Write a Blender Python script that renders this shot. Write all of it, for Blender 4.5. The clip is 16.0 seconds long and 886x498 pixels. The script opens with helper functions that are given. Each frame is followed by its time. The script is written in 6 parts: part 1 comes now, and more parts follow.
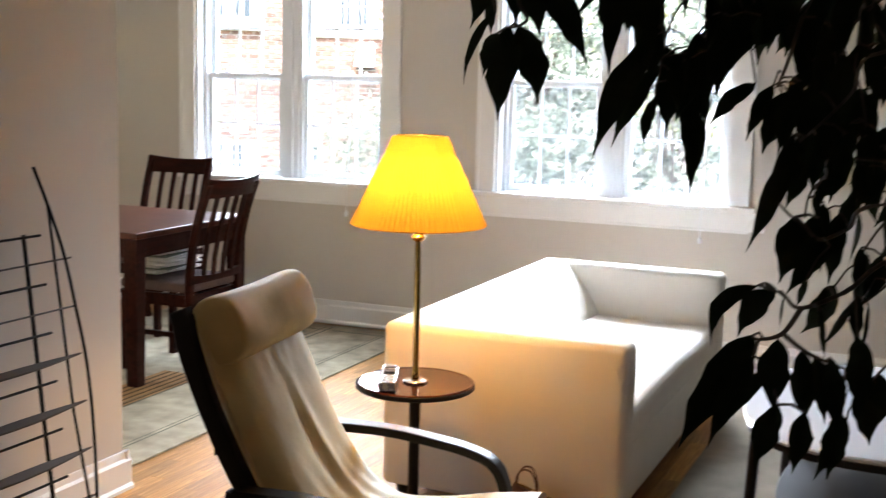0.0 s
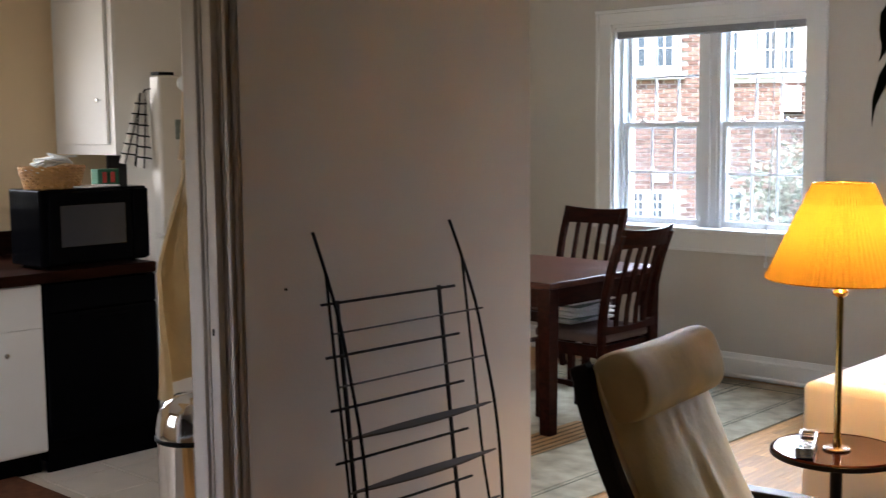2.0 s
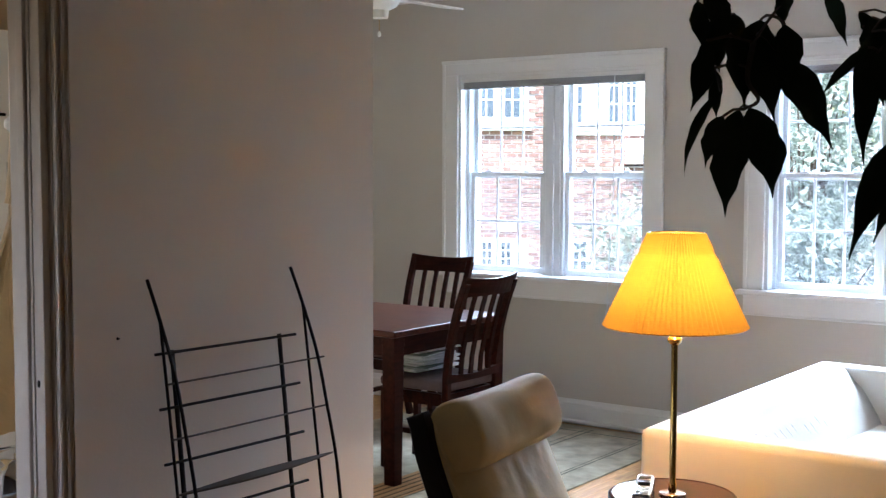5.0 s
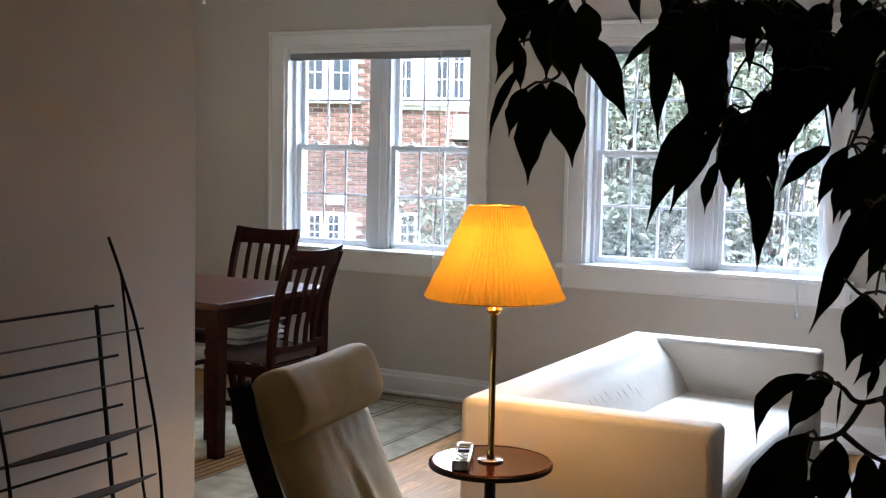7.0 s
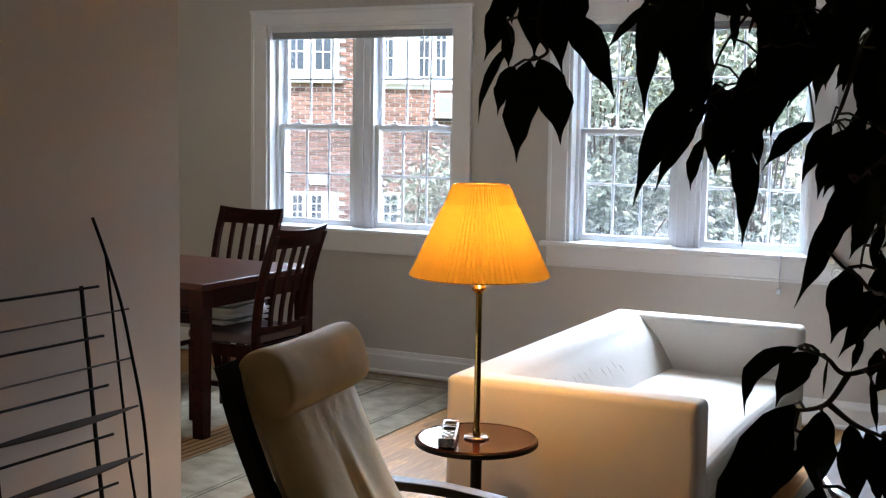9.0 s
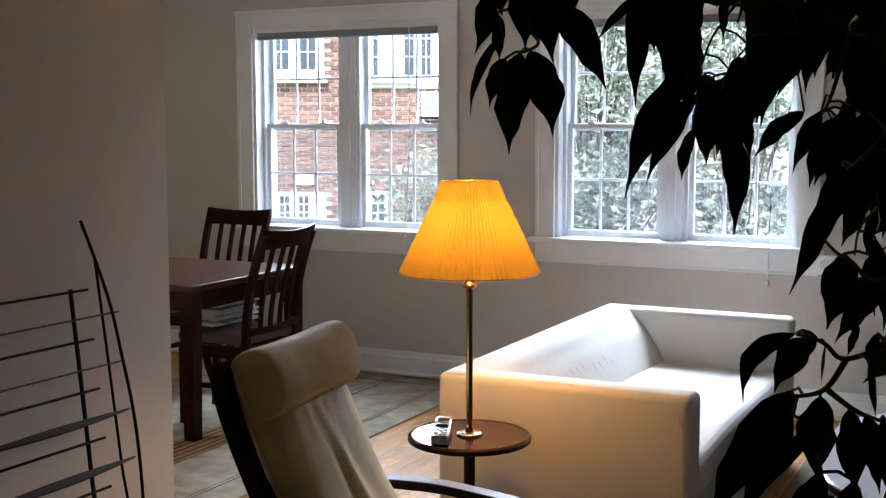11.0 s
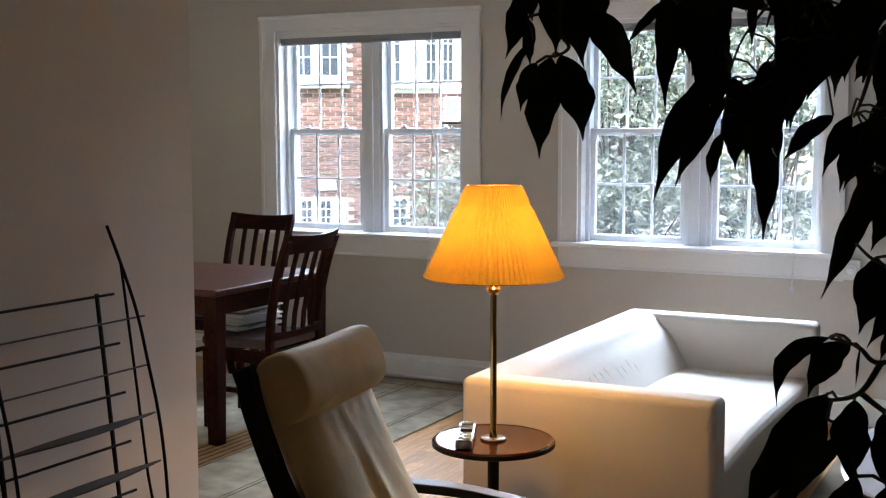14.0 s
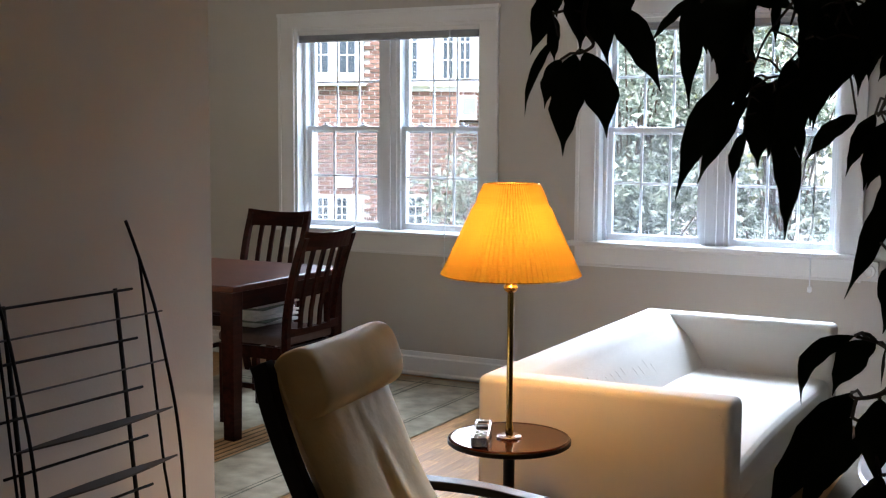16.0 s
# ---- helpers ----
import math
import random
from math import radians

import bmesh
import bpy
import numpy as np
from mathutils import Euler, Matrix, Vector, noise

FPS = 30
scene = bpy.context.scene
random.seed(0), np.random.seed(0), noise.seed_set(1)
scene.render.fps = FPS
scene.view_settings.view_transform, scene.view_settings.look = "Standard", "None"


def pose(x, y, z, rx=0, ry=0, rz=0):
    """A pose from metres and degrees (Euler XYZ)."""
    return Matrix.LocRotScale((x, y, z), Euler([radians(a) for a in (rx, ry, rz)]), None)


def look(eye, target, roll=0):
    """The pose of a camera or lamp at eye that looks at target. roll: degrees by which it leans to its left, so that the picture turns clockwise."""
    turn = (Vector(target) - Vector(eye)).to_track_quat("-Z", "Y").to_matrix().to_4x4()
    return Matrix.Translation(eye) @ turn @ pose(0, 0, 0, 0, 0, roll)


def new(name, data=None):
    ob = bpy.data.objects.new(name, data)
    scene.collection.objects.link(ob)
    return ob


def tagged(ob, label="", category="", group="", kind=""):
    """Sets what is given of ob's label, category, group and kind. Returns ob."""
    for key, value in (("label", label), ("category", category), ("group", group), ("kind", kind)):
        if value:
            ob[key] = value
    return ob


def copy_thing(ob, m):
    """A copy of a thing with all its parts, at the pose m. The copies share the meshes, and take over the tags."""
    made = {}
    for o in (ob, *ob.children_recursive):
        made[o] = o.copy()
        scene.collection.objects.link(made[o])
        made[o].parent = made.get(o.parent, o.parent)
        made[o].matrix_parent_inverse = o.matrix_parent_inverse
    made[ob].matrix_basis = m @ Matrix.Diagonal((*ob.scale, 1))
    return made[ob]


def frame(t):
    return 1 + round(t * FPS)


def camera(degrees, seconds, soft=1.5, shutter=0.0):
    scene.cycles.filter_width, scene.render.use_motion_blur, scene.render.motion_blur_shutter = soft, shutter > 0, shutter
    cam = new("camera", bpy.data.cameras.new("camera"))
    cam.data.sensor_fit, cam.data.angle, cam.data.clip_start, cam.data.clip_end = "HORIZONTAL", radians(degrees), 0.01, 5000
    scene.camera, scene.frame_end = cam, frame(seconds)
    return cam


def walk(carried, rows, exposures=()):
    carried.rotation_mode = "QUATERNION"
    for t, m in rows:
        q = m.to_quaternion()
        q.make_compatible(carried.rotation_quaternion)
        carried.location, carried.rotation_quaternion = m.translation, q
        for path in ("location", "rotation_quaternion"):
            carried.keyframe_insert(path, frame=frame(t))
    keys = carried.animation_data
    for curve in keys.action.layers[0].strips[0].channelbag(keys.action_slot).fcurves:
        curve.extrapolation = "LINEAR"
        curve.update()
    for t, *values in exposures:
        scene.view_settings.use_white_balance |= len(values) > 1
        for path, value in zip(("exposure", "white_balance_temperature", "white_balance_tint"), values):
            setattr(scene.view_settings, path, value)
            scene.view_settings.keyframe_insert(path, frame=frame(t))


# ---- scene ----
cam = camera(40.7, 16.0, soft=1.2, shutter=0.25)
PATH = [
    (0, (0.007, -0.114, 1.494), (-0.766, 1.709, 1.211), 1.4),
    (0.3, (-0.002, -0.04, 1.465), (-0.905, 1.72, 1.157), 0.2),
    (0.5, (0.002, -0.026, 1.502), (-0.94, 1.721, 1.254), 0.4),
    (1, (-0.007, -0.014, 1.499), (-1.149, 1.611, 1.262), 0.2),
    (1.5, (-0.014, -0.011, 1.498), (-1.225, 1.562, 1.256), -0.1),
    (2, (-0.009, -0.012, 1.494), (-1.37, 1.439, 1.287), -0.6),
    (2.5, (-0.005, -0.009, 1.494), (-1.453, 1.357, 1.309), -1.1),
    (3, (-0.007, -0.004, 1.499), (-1.462, 1.359, 1.331), -0.4),
    (3.5, (-0.012, 0.0, 1.5), (-1.421, 1.411, 1.349), -0.4),
    (4, (-0.016, 0.007, 1.499), (-1.354, 1.487, 1.364), -0.1),
    (4.5, (-0.006, 0.013, 1.496), (-1.257, 1.568, 1.37), 0.4),
    (5, (-0.004, 0.03, 1.491), (-1.178, 1.644, 1.363), 0.2),
    (7.5, (0.025, 0.01, 1.485), (-0.887, 1.78, 1.309), 1.3),
    (8, (0.023, 0.004, 1.485), (-0.898, 1.769, 1.291), 1.4),
    (8.5, (0.022, 0.006, 1.482), (-0.889, 1.775, 1.285), 1.2),
    (9, (0.021, 0.007, 1.484), (-0.881, 1.781, 1.282), 0.9),
    (11.5, (0.014, 0.006, 1.479), (-0.873, 1.787, 1.276), -0.2),
    (12, (0.013, 0.007, 1.479), (-0.889, 1.782, 1.283), -0.6),
    (12.5, (0.013, 0.004, 1.479), (-0.888, 1.779, 1.278), -0.2),
    (13, (0.01, 0.007, 1.478), (-0.897, 1.778, 1.277), -0.2),
    (13.5, (0.01, 0.004, 1.479), (-0.9, 1.774, 1.277), -0.1),
    (14, (0.01, -0.001, 1.479), (-0.906, 1.766, 1.283), -0.1),
    (14.5, (0.009, -0.002, 1.479), (-0.919, 1.759, 1.286), 0.1),
    (15, (0.011, -0.005, 1.479), (-0.916, 1.757, 1.284), -0.0),
    (15.5, (0.008, -0.005, 1.478), (-0.927, 1.752, 1.282), 0.1),
    (16, (0.005, -0.006, 1.477), (-0.934, 1.75, 1.278), 0.3),
]
walk(cam, [(t, look(eye, aim, lean)) for t, eye, aim, lean in PATH], [(0, 2.95, 6200, 13), (0.3, 2.82, 6200, 13), (0.6, 2.55, 6200, 13), (1.0, 2.42, 6200, 13), (1.5, 2.28, 6000, 13), (2.5, 2.54, 5700, 13), (3.5, 2.72, 5520, 12.5), (5.0, 2.63, 5380, 12), (7.5, 1.97, 5800, 13), (16, 1.97, 5800, 13)])
SKY, SUN = 0.16, 3.3
W1_POWER, W2_POWER, KW_POWER, KS_FILL_POWER = 20.5, 26.5, 5.6, 0.7
LAMP_POWER = 6.4
BUSHSEED = 5

# ---- world, sun, large lights ----
world = bpy.data.worlds.new("world")
scene.world = world
world.use_nodes = True
wn = world.node_tree.nodes
sky = wn.new("ShaderNodeTexSky")
sky.sky_type = "NISHITA"
sky.sun_disc = False
sky.sun_elevation, sky.sun_rotation = radians(48), radians(200)
sky.air_density, sky.dust_density, sky.ozone_density = 1.0, 3.0, 1.0
world.node_tree.links.new(sky.outputs[0], wn["Background"].inputs[0])
wn["Background"].inputs[1].default_value = SKY

sun = new("sun", bpy.data.lights.new("sun", "SUN"))
sun.data.energy, sun.data.angle, sun.data.color = SUN, radians(12), (1.0, 0.96, 0.9)
sun.matrix_world = look((2.0, -6.0, 9.0), (0, 0, 0))


def window_light(name, centre, towards, w, h, power, spread=120, colour=(0.80, 0.90, 1.0)):
    """Area lamp at one window opening: daylight, or fill at the added kitchen one."""
    li = bpy.data.lights.new(name, "AREA")
    li.shape, li.size, li.size_y, li.energy, li.color, li.spread = "RECTANGLE", w, h, power, colour, radians(spread)
    ob = new(name, li)
    ob.matrix_world = look(centre, towards)
    return ob


window_light("opening_lamp", (-3.74, 6.66, 1.66), (-3.74, 4.66, 0.4), 1.5, 1.2, W1_POWER, 110)
window_light("opening_lamp", (-1.74, 6.66, 1.66), (-1.20, 4.66, 0.1), 1.5, 1.2, W2_POWER, 84)
window_light("opening_lamp", (-5.86, 2.2, 1.75), (-3.86, 2.5, 0.95), 0.9, 1.0, KW_POWER, 170, (1.0, 0.91, 0.78))
# added fill lamp out of view, brightens the base cabinet front
window_light("opening_lamp", (-4.05, -0.66, 1.5), (-4.75, 2.0, 0.45), 0.9, 1.0, KS_FILL_POWER, 60, (1.0, 0.97, 0.93))


# ---- materials ----
def mat(name, col, rough=0.6, metal=0.0, var=0.08, scale=6.0, bump=0.05, bscale=60.0, spec=0.5, vary=0.0, coat=0.0):
    """Procedural paint, wood, cloth or metal: tone drifts at two scales, fine relief on top."""
    m = bpy.data.materials.new(name)
    m.use_nodes = True
    nt = m.node_tree
    b = nt.nodes["Principled BSDF"]
    L = nt.links.new
    co = nt.nodes.new("ShaderNodeTexCoord")
    n1 = nt.nodes.new("ShaderNodeTexNoise")
    n1.inputs["Scale"].default_value, n1.inputs["Detail"].default_value = scale, 6
    L(co.outputs["Object"], n1.inputs["Vector"])
    hsv = nt.nodes.new("ShaderNodeHueSaturation")
    hsv.inputs["Color"].default_value = (*col, 1)
    mr = nt.nodes.new("ShaderNodeMapRange")
    mr.inputs["From Min"].default_value, mr.inputs["From Max"].default_value = 0.3, 0.7
    mr.inputs["To Min"].default_value, mr.inputs["To Max"].default_value = 1 - var, 1 + var
    L(n1.outputs["Fac"], mr.inputs["Value"])
    last = mr.outputs[0]
    if vary:
        oi = nt.nodes.new("ShaderNodeObjectInfo")
        geo = nt.nodes.new("ShaderNodeNewGeometry")
        ad = nt.nodes.new("ShaderNodeMath")
        ad.operation = "ADD"
        L(oi.outputs["Random"], ad.inputs[0])
        L(geo.outputs["Random Per Island"], ad.inputs[1])
        fr = nt.nodes.new("ShaderNodeMath")
        fr.operation = "FRACT"
        L(ad.outputs[0], fr.inputs[0])
        m2 = nt.nodes.new("ShaderNodeMapRange")
        m2.inputs["To Min"].default_value, m2.inputs["To Max"].default_value = 1 - vary, 1 + vary
        L(fr.outputs[0], m2.inputs["Value"])
        mu = nt.nodes.new("ShaderNodeMath")
        mu.operation = "MULTIPLY"
        L(last, mu.inputs[0])
        L(m2.outputs[0], mu.inputs[1])
        last = mu.outputs[0]
    L(last, hsv.inputs["Value"])
    L(hsv.outputs[0], b.inputs["Base Color"])
    b.inputs["Roughness"].default_value, b.inputs["Metallic"].default_value = rough, metal
    b.inputs["Specular IOR Level"].default_value = spec
    b.inputs["Coat Weight"].default_value = coat
    b.inputs["Coat Roughness"].default_value = 0.12
    if bump:
        n2 = nt.nodes.new("ShaderNodeTexNoise")
        n2.inputs["Scale"].default_value, n2.inputs["Detail"].default_value = bscale, 4
        L(co.outputs["Object"], n2.inputs["Vector"])
        bp = nt.nodes.new("ShaderNodeBump")
        bp.inputs["Strength"].default_value, bp.inputs["Distance"].default_value = bump, 0.01
        L(n2.outputs["Fac"], bp.inputs["Height"])
        L(bp.outputs[0], b.inputs["Normal"])
    return m


def wood(name, dark, light, rough=0.35, grain=(3, 40, 40), coat=0.0, vary=0.0, spec=0.5):
    """Wood with stretched grain between two tones."""
    m = mat(name, light, rough, 0, 0.1, 5, 0.05, 120, spec, vary, coat)
    nt = m.node_tree
    L = nt.links.new
    co = next(n for n in nt.nodes if n.type == "TEX_COORD")
    mp = nt.nodes.new("ShaderNodeMapping")
    mp.inputs["Scale"].default_value = grain
    L(co.outputs["Object"], mp.inputs["Vector"])
    nz = nt.nodes.new("ShaderNodeTexNoise")
    nz.inputs["Scale"].default_value, nz.inputs["Detail"].default_value, nz.inputs["Distortion"].default_value = 1.0, 8, 1.2
    L(mp.outputs[0], nz.inputs["Vector"])
    rp = nt.nodes.new("ShaderNodeValToRGB")
    rp.color_ramp.elements[0].position, rp.color_ramp.elements[1].position = 0.35, 0.68
    rp.color_ramp.elements[0].color, rp.color_ramp.elements[1].color = (*dark, 1), (*light, 1)
    L(nz.outputs["Fac"], rp.inputs[0])
    hsv = next(n for n in nt.nodes if n.type == "HUE_SAT")
    L(rp.outputs[0], hsv.inputs["Color"])
    return m


WALL = mat("wall_paint", (0.57, 0.535, 0.485), 0.75, 0, 0.03, 1.5, 0.06, 90, 0.3)
# dark tone for the unseen south wall, so little light bounces back
BOUNCE_DARK = mat("dark_bounce_absorber", (0.07, 0.052, 0.04), 0.7, 0, 0.1, 3, 0.05, 60, 0.2)
# taupe chosen to limit light bounced off the unseen east wall
BOUNCE_MID = mat("taupe_bounce_damper", (0.24, 0.21, 0.18), 0.75, 0, 0.04, 1.5, 0.06, 90, 0.3)
KWALL = mat("kitchen_paint", (0.82, 0.64, 0.40), 0.7, 0, 0.03, 1.5, 0.05, 90, 0.3)
CEIL = mat("ceiling_paint", (0.78, 0.76, 0.72), 0.8, 0, 0.02, 1.5, 0.04, 90, 0.3)
TRIM = mat("white_trim", (0.80, 0.80, 0.79), 0.35, 0, 0.03, 3, 0.03, 40)
SASH = mat("white_vinyl", (0.78, 0.81, 0.84), 0.3, 0, 0.02, 3, 0.01, 40)
BLIND = mat("grey_blind", (0.36, 0.36, 0.38), 0.5, 0, 0.06, 20, 0.02, 60)
OAK = wood("oak_plank", (0.33, 0.155, 0.042), (0.55, 0.30, 0.095), 0.46, (60, 4, 30), 0.0, 0.26, 0.22)
MAHOG = wood("dark_cherry_wood", (0.013, 0.0030, 0.0020), (0.034, 0.0075, 0.0042), 0.36, (30, 4, 30), 0.0, 0.0, 0.09)
TABLEW = wood("dark_cherry_top", (0.040, 0.011, 0.006), (0.085, 0.023, 0.011), 0.30, (4, 40, 30), 0.0, 0.0, 0.16)
TRAYW = wood("mahogany_tray", (0.040, 0.008, 0.004), (0.085, 0.017, 0.007), 0.04, (5, 40, 30), 0.0, 0.0, 0.5)
BLACKW = mat("black_lacquer_wood", (0.012, 0.010, 0.010), 0.38, 0, 0.1, 20, 0.02, 80, 0.18, 0, 0.0)
BLACK = mat("black_metal", (0.004, 0.004, 0.004), 0.5, 0.0, 0.1, 20, 0.03, 120, 0.08)
SHELFM = mat("dark_shelf_metal", (0.020, 0.014, 0.011), 0.6, 0.0, 0.15, 12, 0.03, 90)
APPL = mat("black_appliance", (0.0025, 0.0025, 0.003), 0.14, 0, 0.1, 8, 0.0, 40, 0.02)
SCREEN = mat("grey_door_glass", (0.030, 0.031, 0.038), 0.12, 0, 0.05, 5, 0.0)
CREAM = mat("cream_leather", (0.80, 0.63, 0.34), 0.52, 0, 0.12, 7, 0.16, 26, 0.2)
SOFA = mat("white_slipcover", (0.84, 0.80, 0.73), 0.85, 0, 0.03, 4, 0.12, 240, 0.2)
RUG = mat("pale_wool_rug", (0.35, 0.305, 0.22), 0.95, 0, 0.28, 9, 0.35, 160, 0.1)
RUGL = mat("grey_green_rug_line", (0.15, 0.145, 0.105), 0.95, 0, 0.2, 12, 0.3, 160, 0.1)
RUGB = mat("brown_rug_band", (0.34, 0.20, 0.09), 0.95, 0, 0.15, 12, 0.3, 160, 0.1)
RUGD = mat("dark_rug_stripe", (0.12, 0.075, 0.035), 0.95, 0, 0.15, 12, 0.3, 160, 0.1)
CARPET = mat("beige_carpet", (0.23, 0.20, 0.155), 0.95, 0, 0.12, 8, 0.4, 200, 0.1)
BRASS = mat("polished_brass", (0.55, 0.37, 0.11), 0.12, 1.0, 0.05, 8, 0.0)
SILVER = mat("silver_plastic", (0.55, 0.55, 0.56), 0.18, 0.85, 0.05, 12, 0.0)
CHROME = mat("polished_steel", (0.72, 0.72, 0.72), 0.10, 1.0, 0.03, 8, 0.0)
CAB = mat("white_cabinet_paint", (0.82, 0.80, 0.75), 0.35, 0, 0.03, 3, 0.03, 30)
BUTCH = wood("dark_butcher_block", (0.010, 0.0035, 0.0022), (0.024, 0.008, 0.0045), 0.4, (40, 3, 30), 0.0, 0.0, 0.02)
FRIDGE = mat("off_white_enamel", (0.78, 0.74, 0.66), 0.3, 0, 0.02, 3, 0.03, 300)
APRON = mat("ivory_cotton", (0.74, 0.60, 0.38), 0.9, 0, 0.06, 9, 0.3, 60, 0.1)
TOWEL = mat("white_cotton", (0.80, 0.76, 0.70), 0.9, 0, 0.05, 9, 0.3, 160, 0.1)
WICKER = mat("honey_wicker", (0.50, 0.27, 0.09), 0.5, 0, 0.2, 30, 0.3, 90)
PAPER = mat("white_paper", (0.88, 0.88, 0.85), 0.8, 0, 0.05, 14, 0.1, 60, 0.2)
INK = mat("grey_newsprint", (0.22, 0.25, 0.22), 0.8, 0, 0.3, 40, 0.1, 60, 0.2)
KTILE = mat("beige_floor_tile", (0.62, 0.55, 0.45), 0.35, 0, 0.06, 6, 0.05, 40, 0.5, 0.06)
KTRIM = mat("cream_trim", (0.80, 0.74, 0.62), 0.4, 0, 0.03, 3, 0.03, 40)
DTRIM = mat("greige_door_trim", (0.50, 0.465, 0.42), 0.45, 0, 0.03, 3, 0.03, 40)
GROUT = mat("grout", (0.3, 0.26, 0.21), 0.9)
BMAT = mat("brown_mat", (0.12, 0.05, 0.025), 0.95, 0, 0.2, 30, 0.5, 120, 0.1)
BAGL = mat("brown_leather", (0.085, 0.030, 0.012), 0.42, 0, 0.18, 12, 0.25, 60, 0.35)
GREEN = mat("green_card", (0.03, 0.16, 0.08), 0.5)
RED = mat("red_card", (0.5, 0.04, 0.03), 0.5)
# near-black tone that paints the shade below the wall cabinet
CABSHADE = mat("under_cabinet_shade", (0.05, 0.045, 0.045), 0.3)
WHITETOP = mat("white_tabletop", (0.72, 0.74, 0.78), 0.12, 0, 0.02, 4, 0.0, 40, 0.5, 0, 0.5)
SEATF = mat("taupe_seat_cloth", (0.11, 0.078, 0.07), 0.9, 0, 0.12, 20, 0.3, 200, 0.1)
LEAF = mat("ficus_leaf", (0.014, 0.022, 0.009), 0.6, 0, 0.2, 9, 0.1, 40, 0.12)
TWIG = mat("grey_brown_twig", (0.045, 0.035, 0.022), 0.85, 0, 0.2, 30, 0.4, 90)
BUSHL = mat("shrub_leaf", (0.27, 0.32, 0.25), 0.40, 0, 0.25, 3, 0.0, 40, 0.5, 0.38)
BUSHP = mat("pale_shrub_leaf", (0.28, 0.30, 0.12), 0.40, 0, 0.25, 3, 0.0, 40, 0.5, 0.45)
BARK = mat("bark", (0.10, 0.075, 0.05), 0.9, 0, 0.3, 20, 0.6, 40)
BRICK = mat("red_brick", (0.215, 0.125, 0.095), 0.85, 0, 0.12, 12, 0.3, 60, 0.3, 0.38)
MORTAR = mat("pale_mortar", (0.74, 0.70, 0.66), 0.9, 0, 0.08, 12, 0.2, 60)
HTRIM = mat("house_white_paint", (0.80, 0.80, 0.80), 0.5, 0, 0.04, 4, 0.04, 40)
HGLASS = mat("dark_window_glass", (0.05, 0.07, 0.09), 0.08, 0, 0.2, 1, 0.0)
ROOFM = mat("slate_roof", (0.10, 0.10, 0.11), 0.7, 0, 0.2, 6, 0.3, 20)
GRASS = mat("lawn", (0.09, 0.12, 0.04), 0.95, 0, 0.3, 2, 0.5, 30)
FROST = mat("frosted_fan_paint", (0.80, 0.80, 0.76), 0.4)

GLASS = bpy.data.materials.new("window_glass")
GLASS.use_nodes = True
_g = GLASS.node_tree
_g.nodes.remove(_g.nodes["Principled BSDF"])
_tr, _gl, _mx = _g.nodes.new("ShaderNodeBsdfTransparent"), _g.nodes.new("ShaderNodeBsdfGlossy"), _g.nodes.new("ShaderNodeMixShader")
_gl.inputs["Roughness"].default_value = 0.02
_mx.inputs[0].default_value = 0.04
_g.links.new(_tr.outputs[0], _mx.inputs[1])
_g.links.new(_gl.outputs[0], _mx.inputs[2])
_g.links.new(_mx.outputs[0], _g.nodes["Material Output"].inputs[0])

# fine wire mesh: mostly open, the wires catch the sky
SCREENM = mat("insect_mesh", (0.24, 0.25, 0.26), 0.7, 0, 0.02, 3, 0.0)
_g = SCREENM.node_tree
_t, _m = _g.nodes.new("ShaderNodeBsdfTransparent"), _g.nodes.new("ShaderNodeMixShader")
_m.inputs[0].default_value = 0.80
_g.links.new(_g.nodes["Principled BSDF"].outputs[0], _m.inputs[1])
_g.links.new(_t.outputs[0], _m.inputs[2])
_g.links.new(_m.outputs[0], _g.nodes["Material Output"].inputs[0])

SHADE = bpy.data.materials.new("amber_pleated_fabric")
SHADE.use_nodes = True
_g = SHADE.node_tree
_b = _g.nodes["Principled BSDF"]
_b.inputs["Base Color"].default_value = (0.85, 0.50, 0.10, 1)
_b.inputs["Roughness"].default_value = 0.8
_t, _m = _g.nodes.new("ShaderNodeBsdfTranslucent"), _g.nodes.new("ShaderNodeMixShader")
_t.inputs[0].default_value = (0.24, 0.142, 0.012, 1)
_m.inputs[0].default_value = 0.62
_g.links.new(_b.outputs[0], _m.inputs[1])
_g.links.new(_t.outputs[0], _m.inputs[2])
_g.links.new(_m.outputs[0], _g.nodes["Material Output"].inputs[0])

# thin white vinyl bars; translucency is added to lift them like window glare
MUNTIN = mat("white_vinyl_bar", (0.80, 0.82, 0.84), 0.4, 0, 0.02, 3, 0.0, 40)
_g = MUNTIN.node_tree
_t, _m = _g.nodes.new("ShaderNodeBsdfTranslucent"), _g.nodes.new("ShaderNodeMixShader")
_t.inputs[0].default_value = (0.9, 0.92, 0.95, 1)
_m.inputs[0].default_value = 0.12
_g.links.new(_g.nodes["Principled BSDF"].outputs[0], _m.inputs[1])
_g.links.new(_t.outputs[0], _m.inputs[2])
_g.links.new(_m.outputs[0], _g.nodes["Material Output"].inputs[0])

BULB = bpy.data.materials.new("lit_bulb")
BULB.use_nodes = True
BULB.node_tree.nodes["Principled BSDF"].inputs["Emission Color"].default_value = (1, 0.75, 0.4, 1)
BULB.node_tree.nodes["Principled BSDF"].inputs["Emission Strength"].default_value = 14


# ---- building helpers ----
def mesh_of(bm, name, material, smooth=False):
    me = bpy.data.meshes.new(name)
    bm.normal_update()
    bm.to_mesh(me)
    bm.free()
    me.materials.append(material)
    if smooth:
        for f in me.polygons:
            f.use_smooth = True
        me.set_sharp_from_angle(angle=radians(48))
    return me


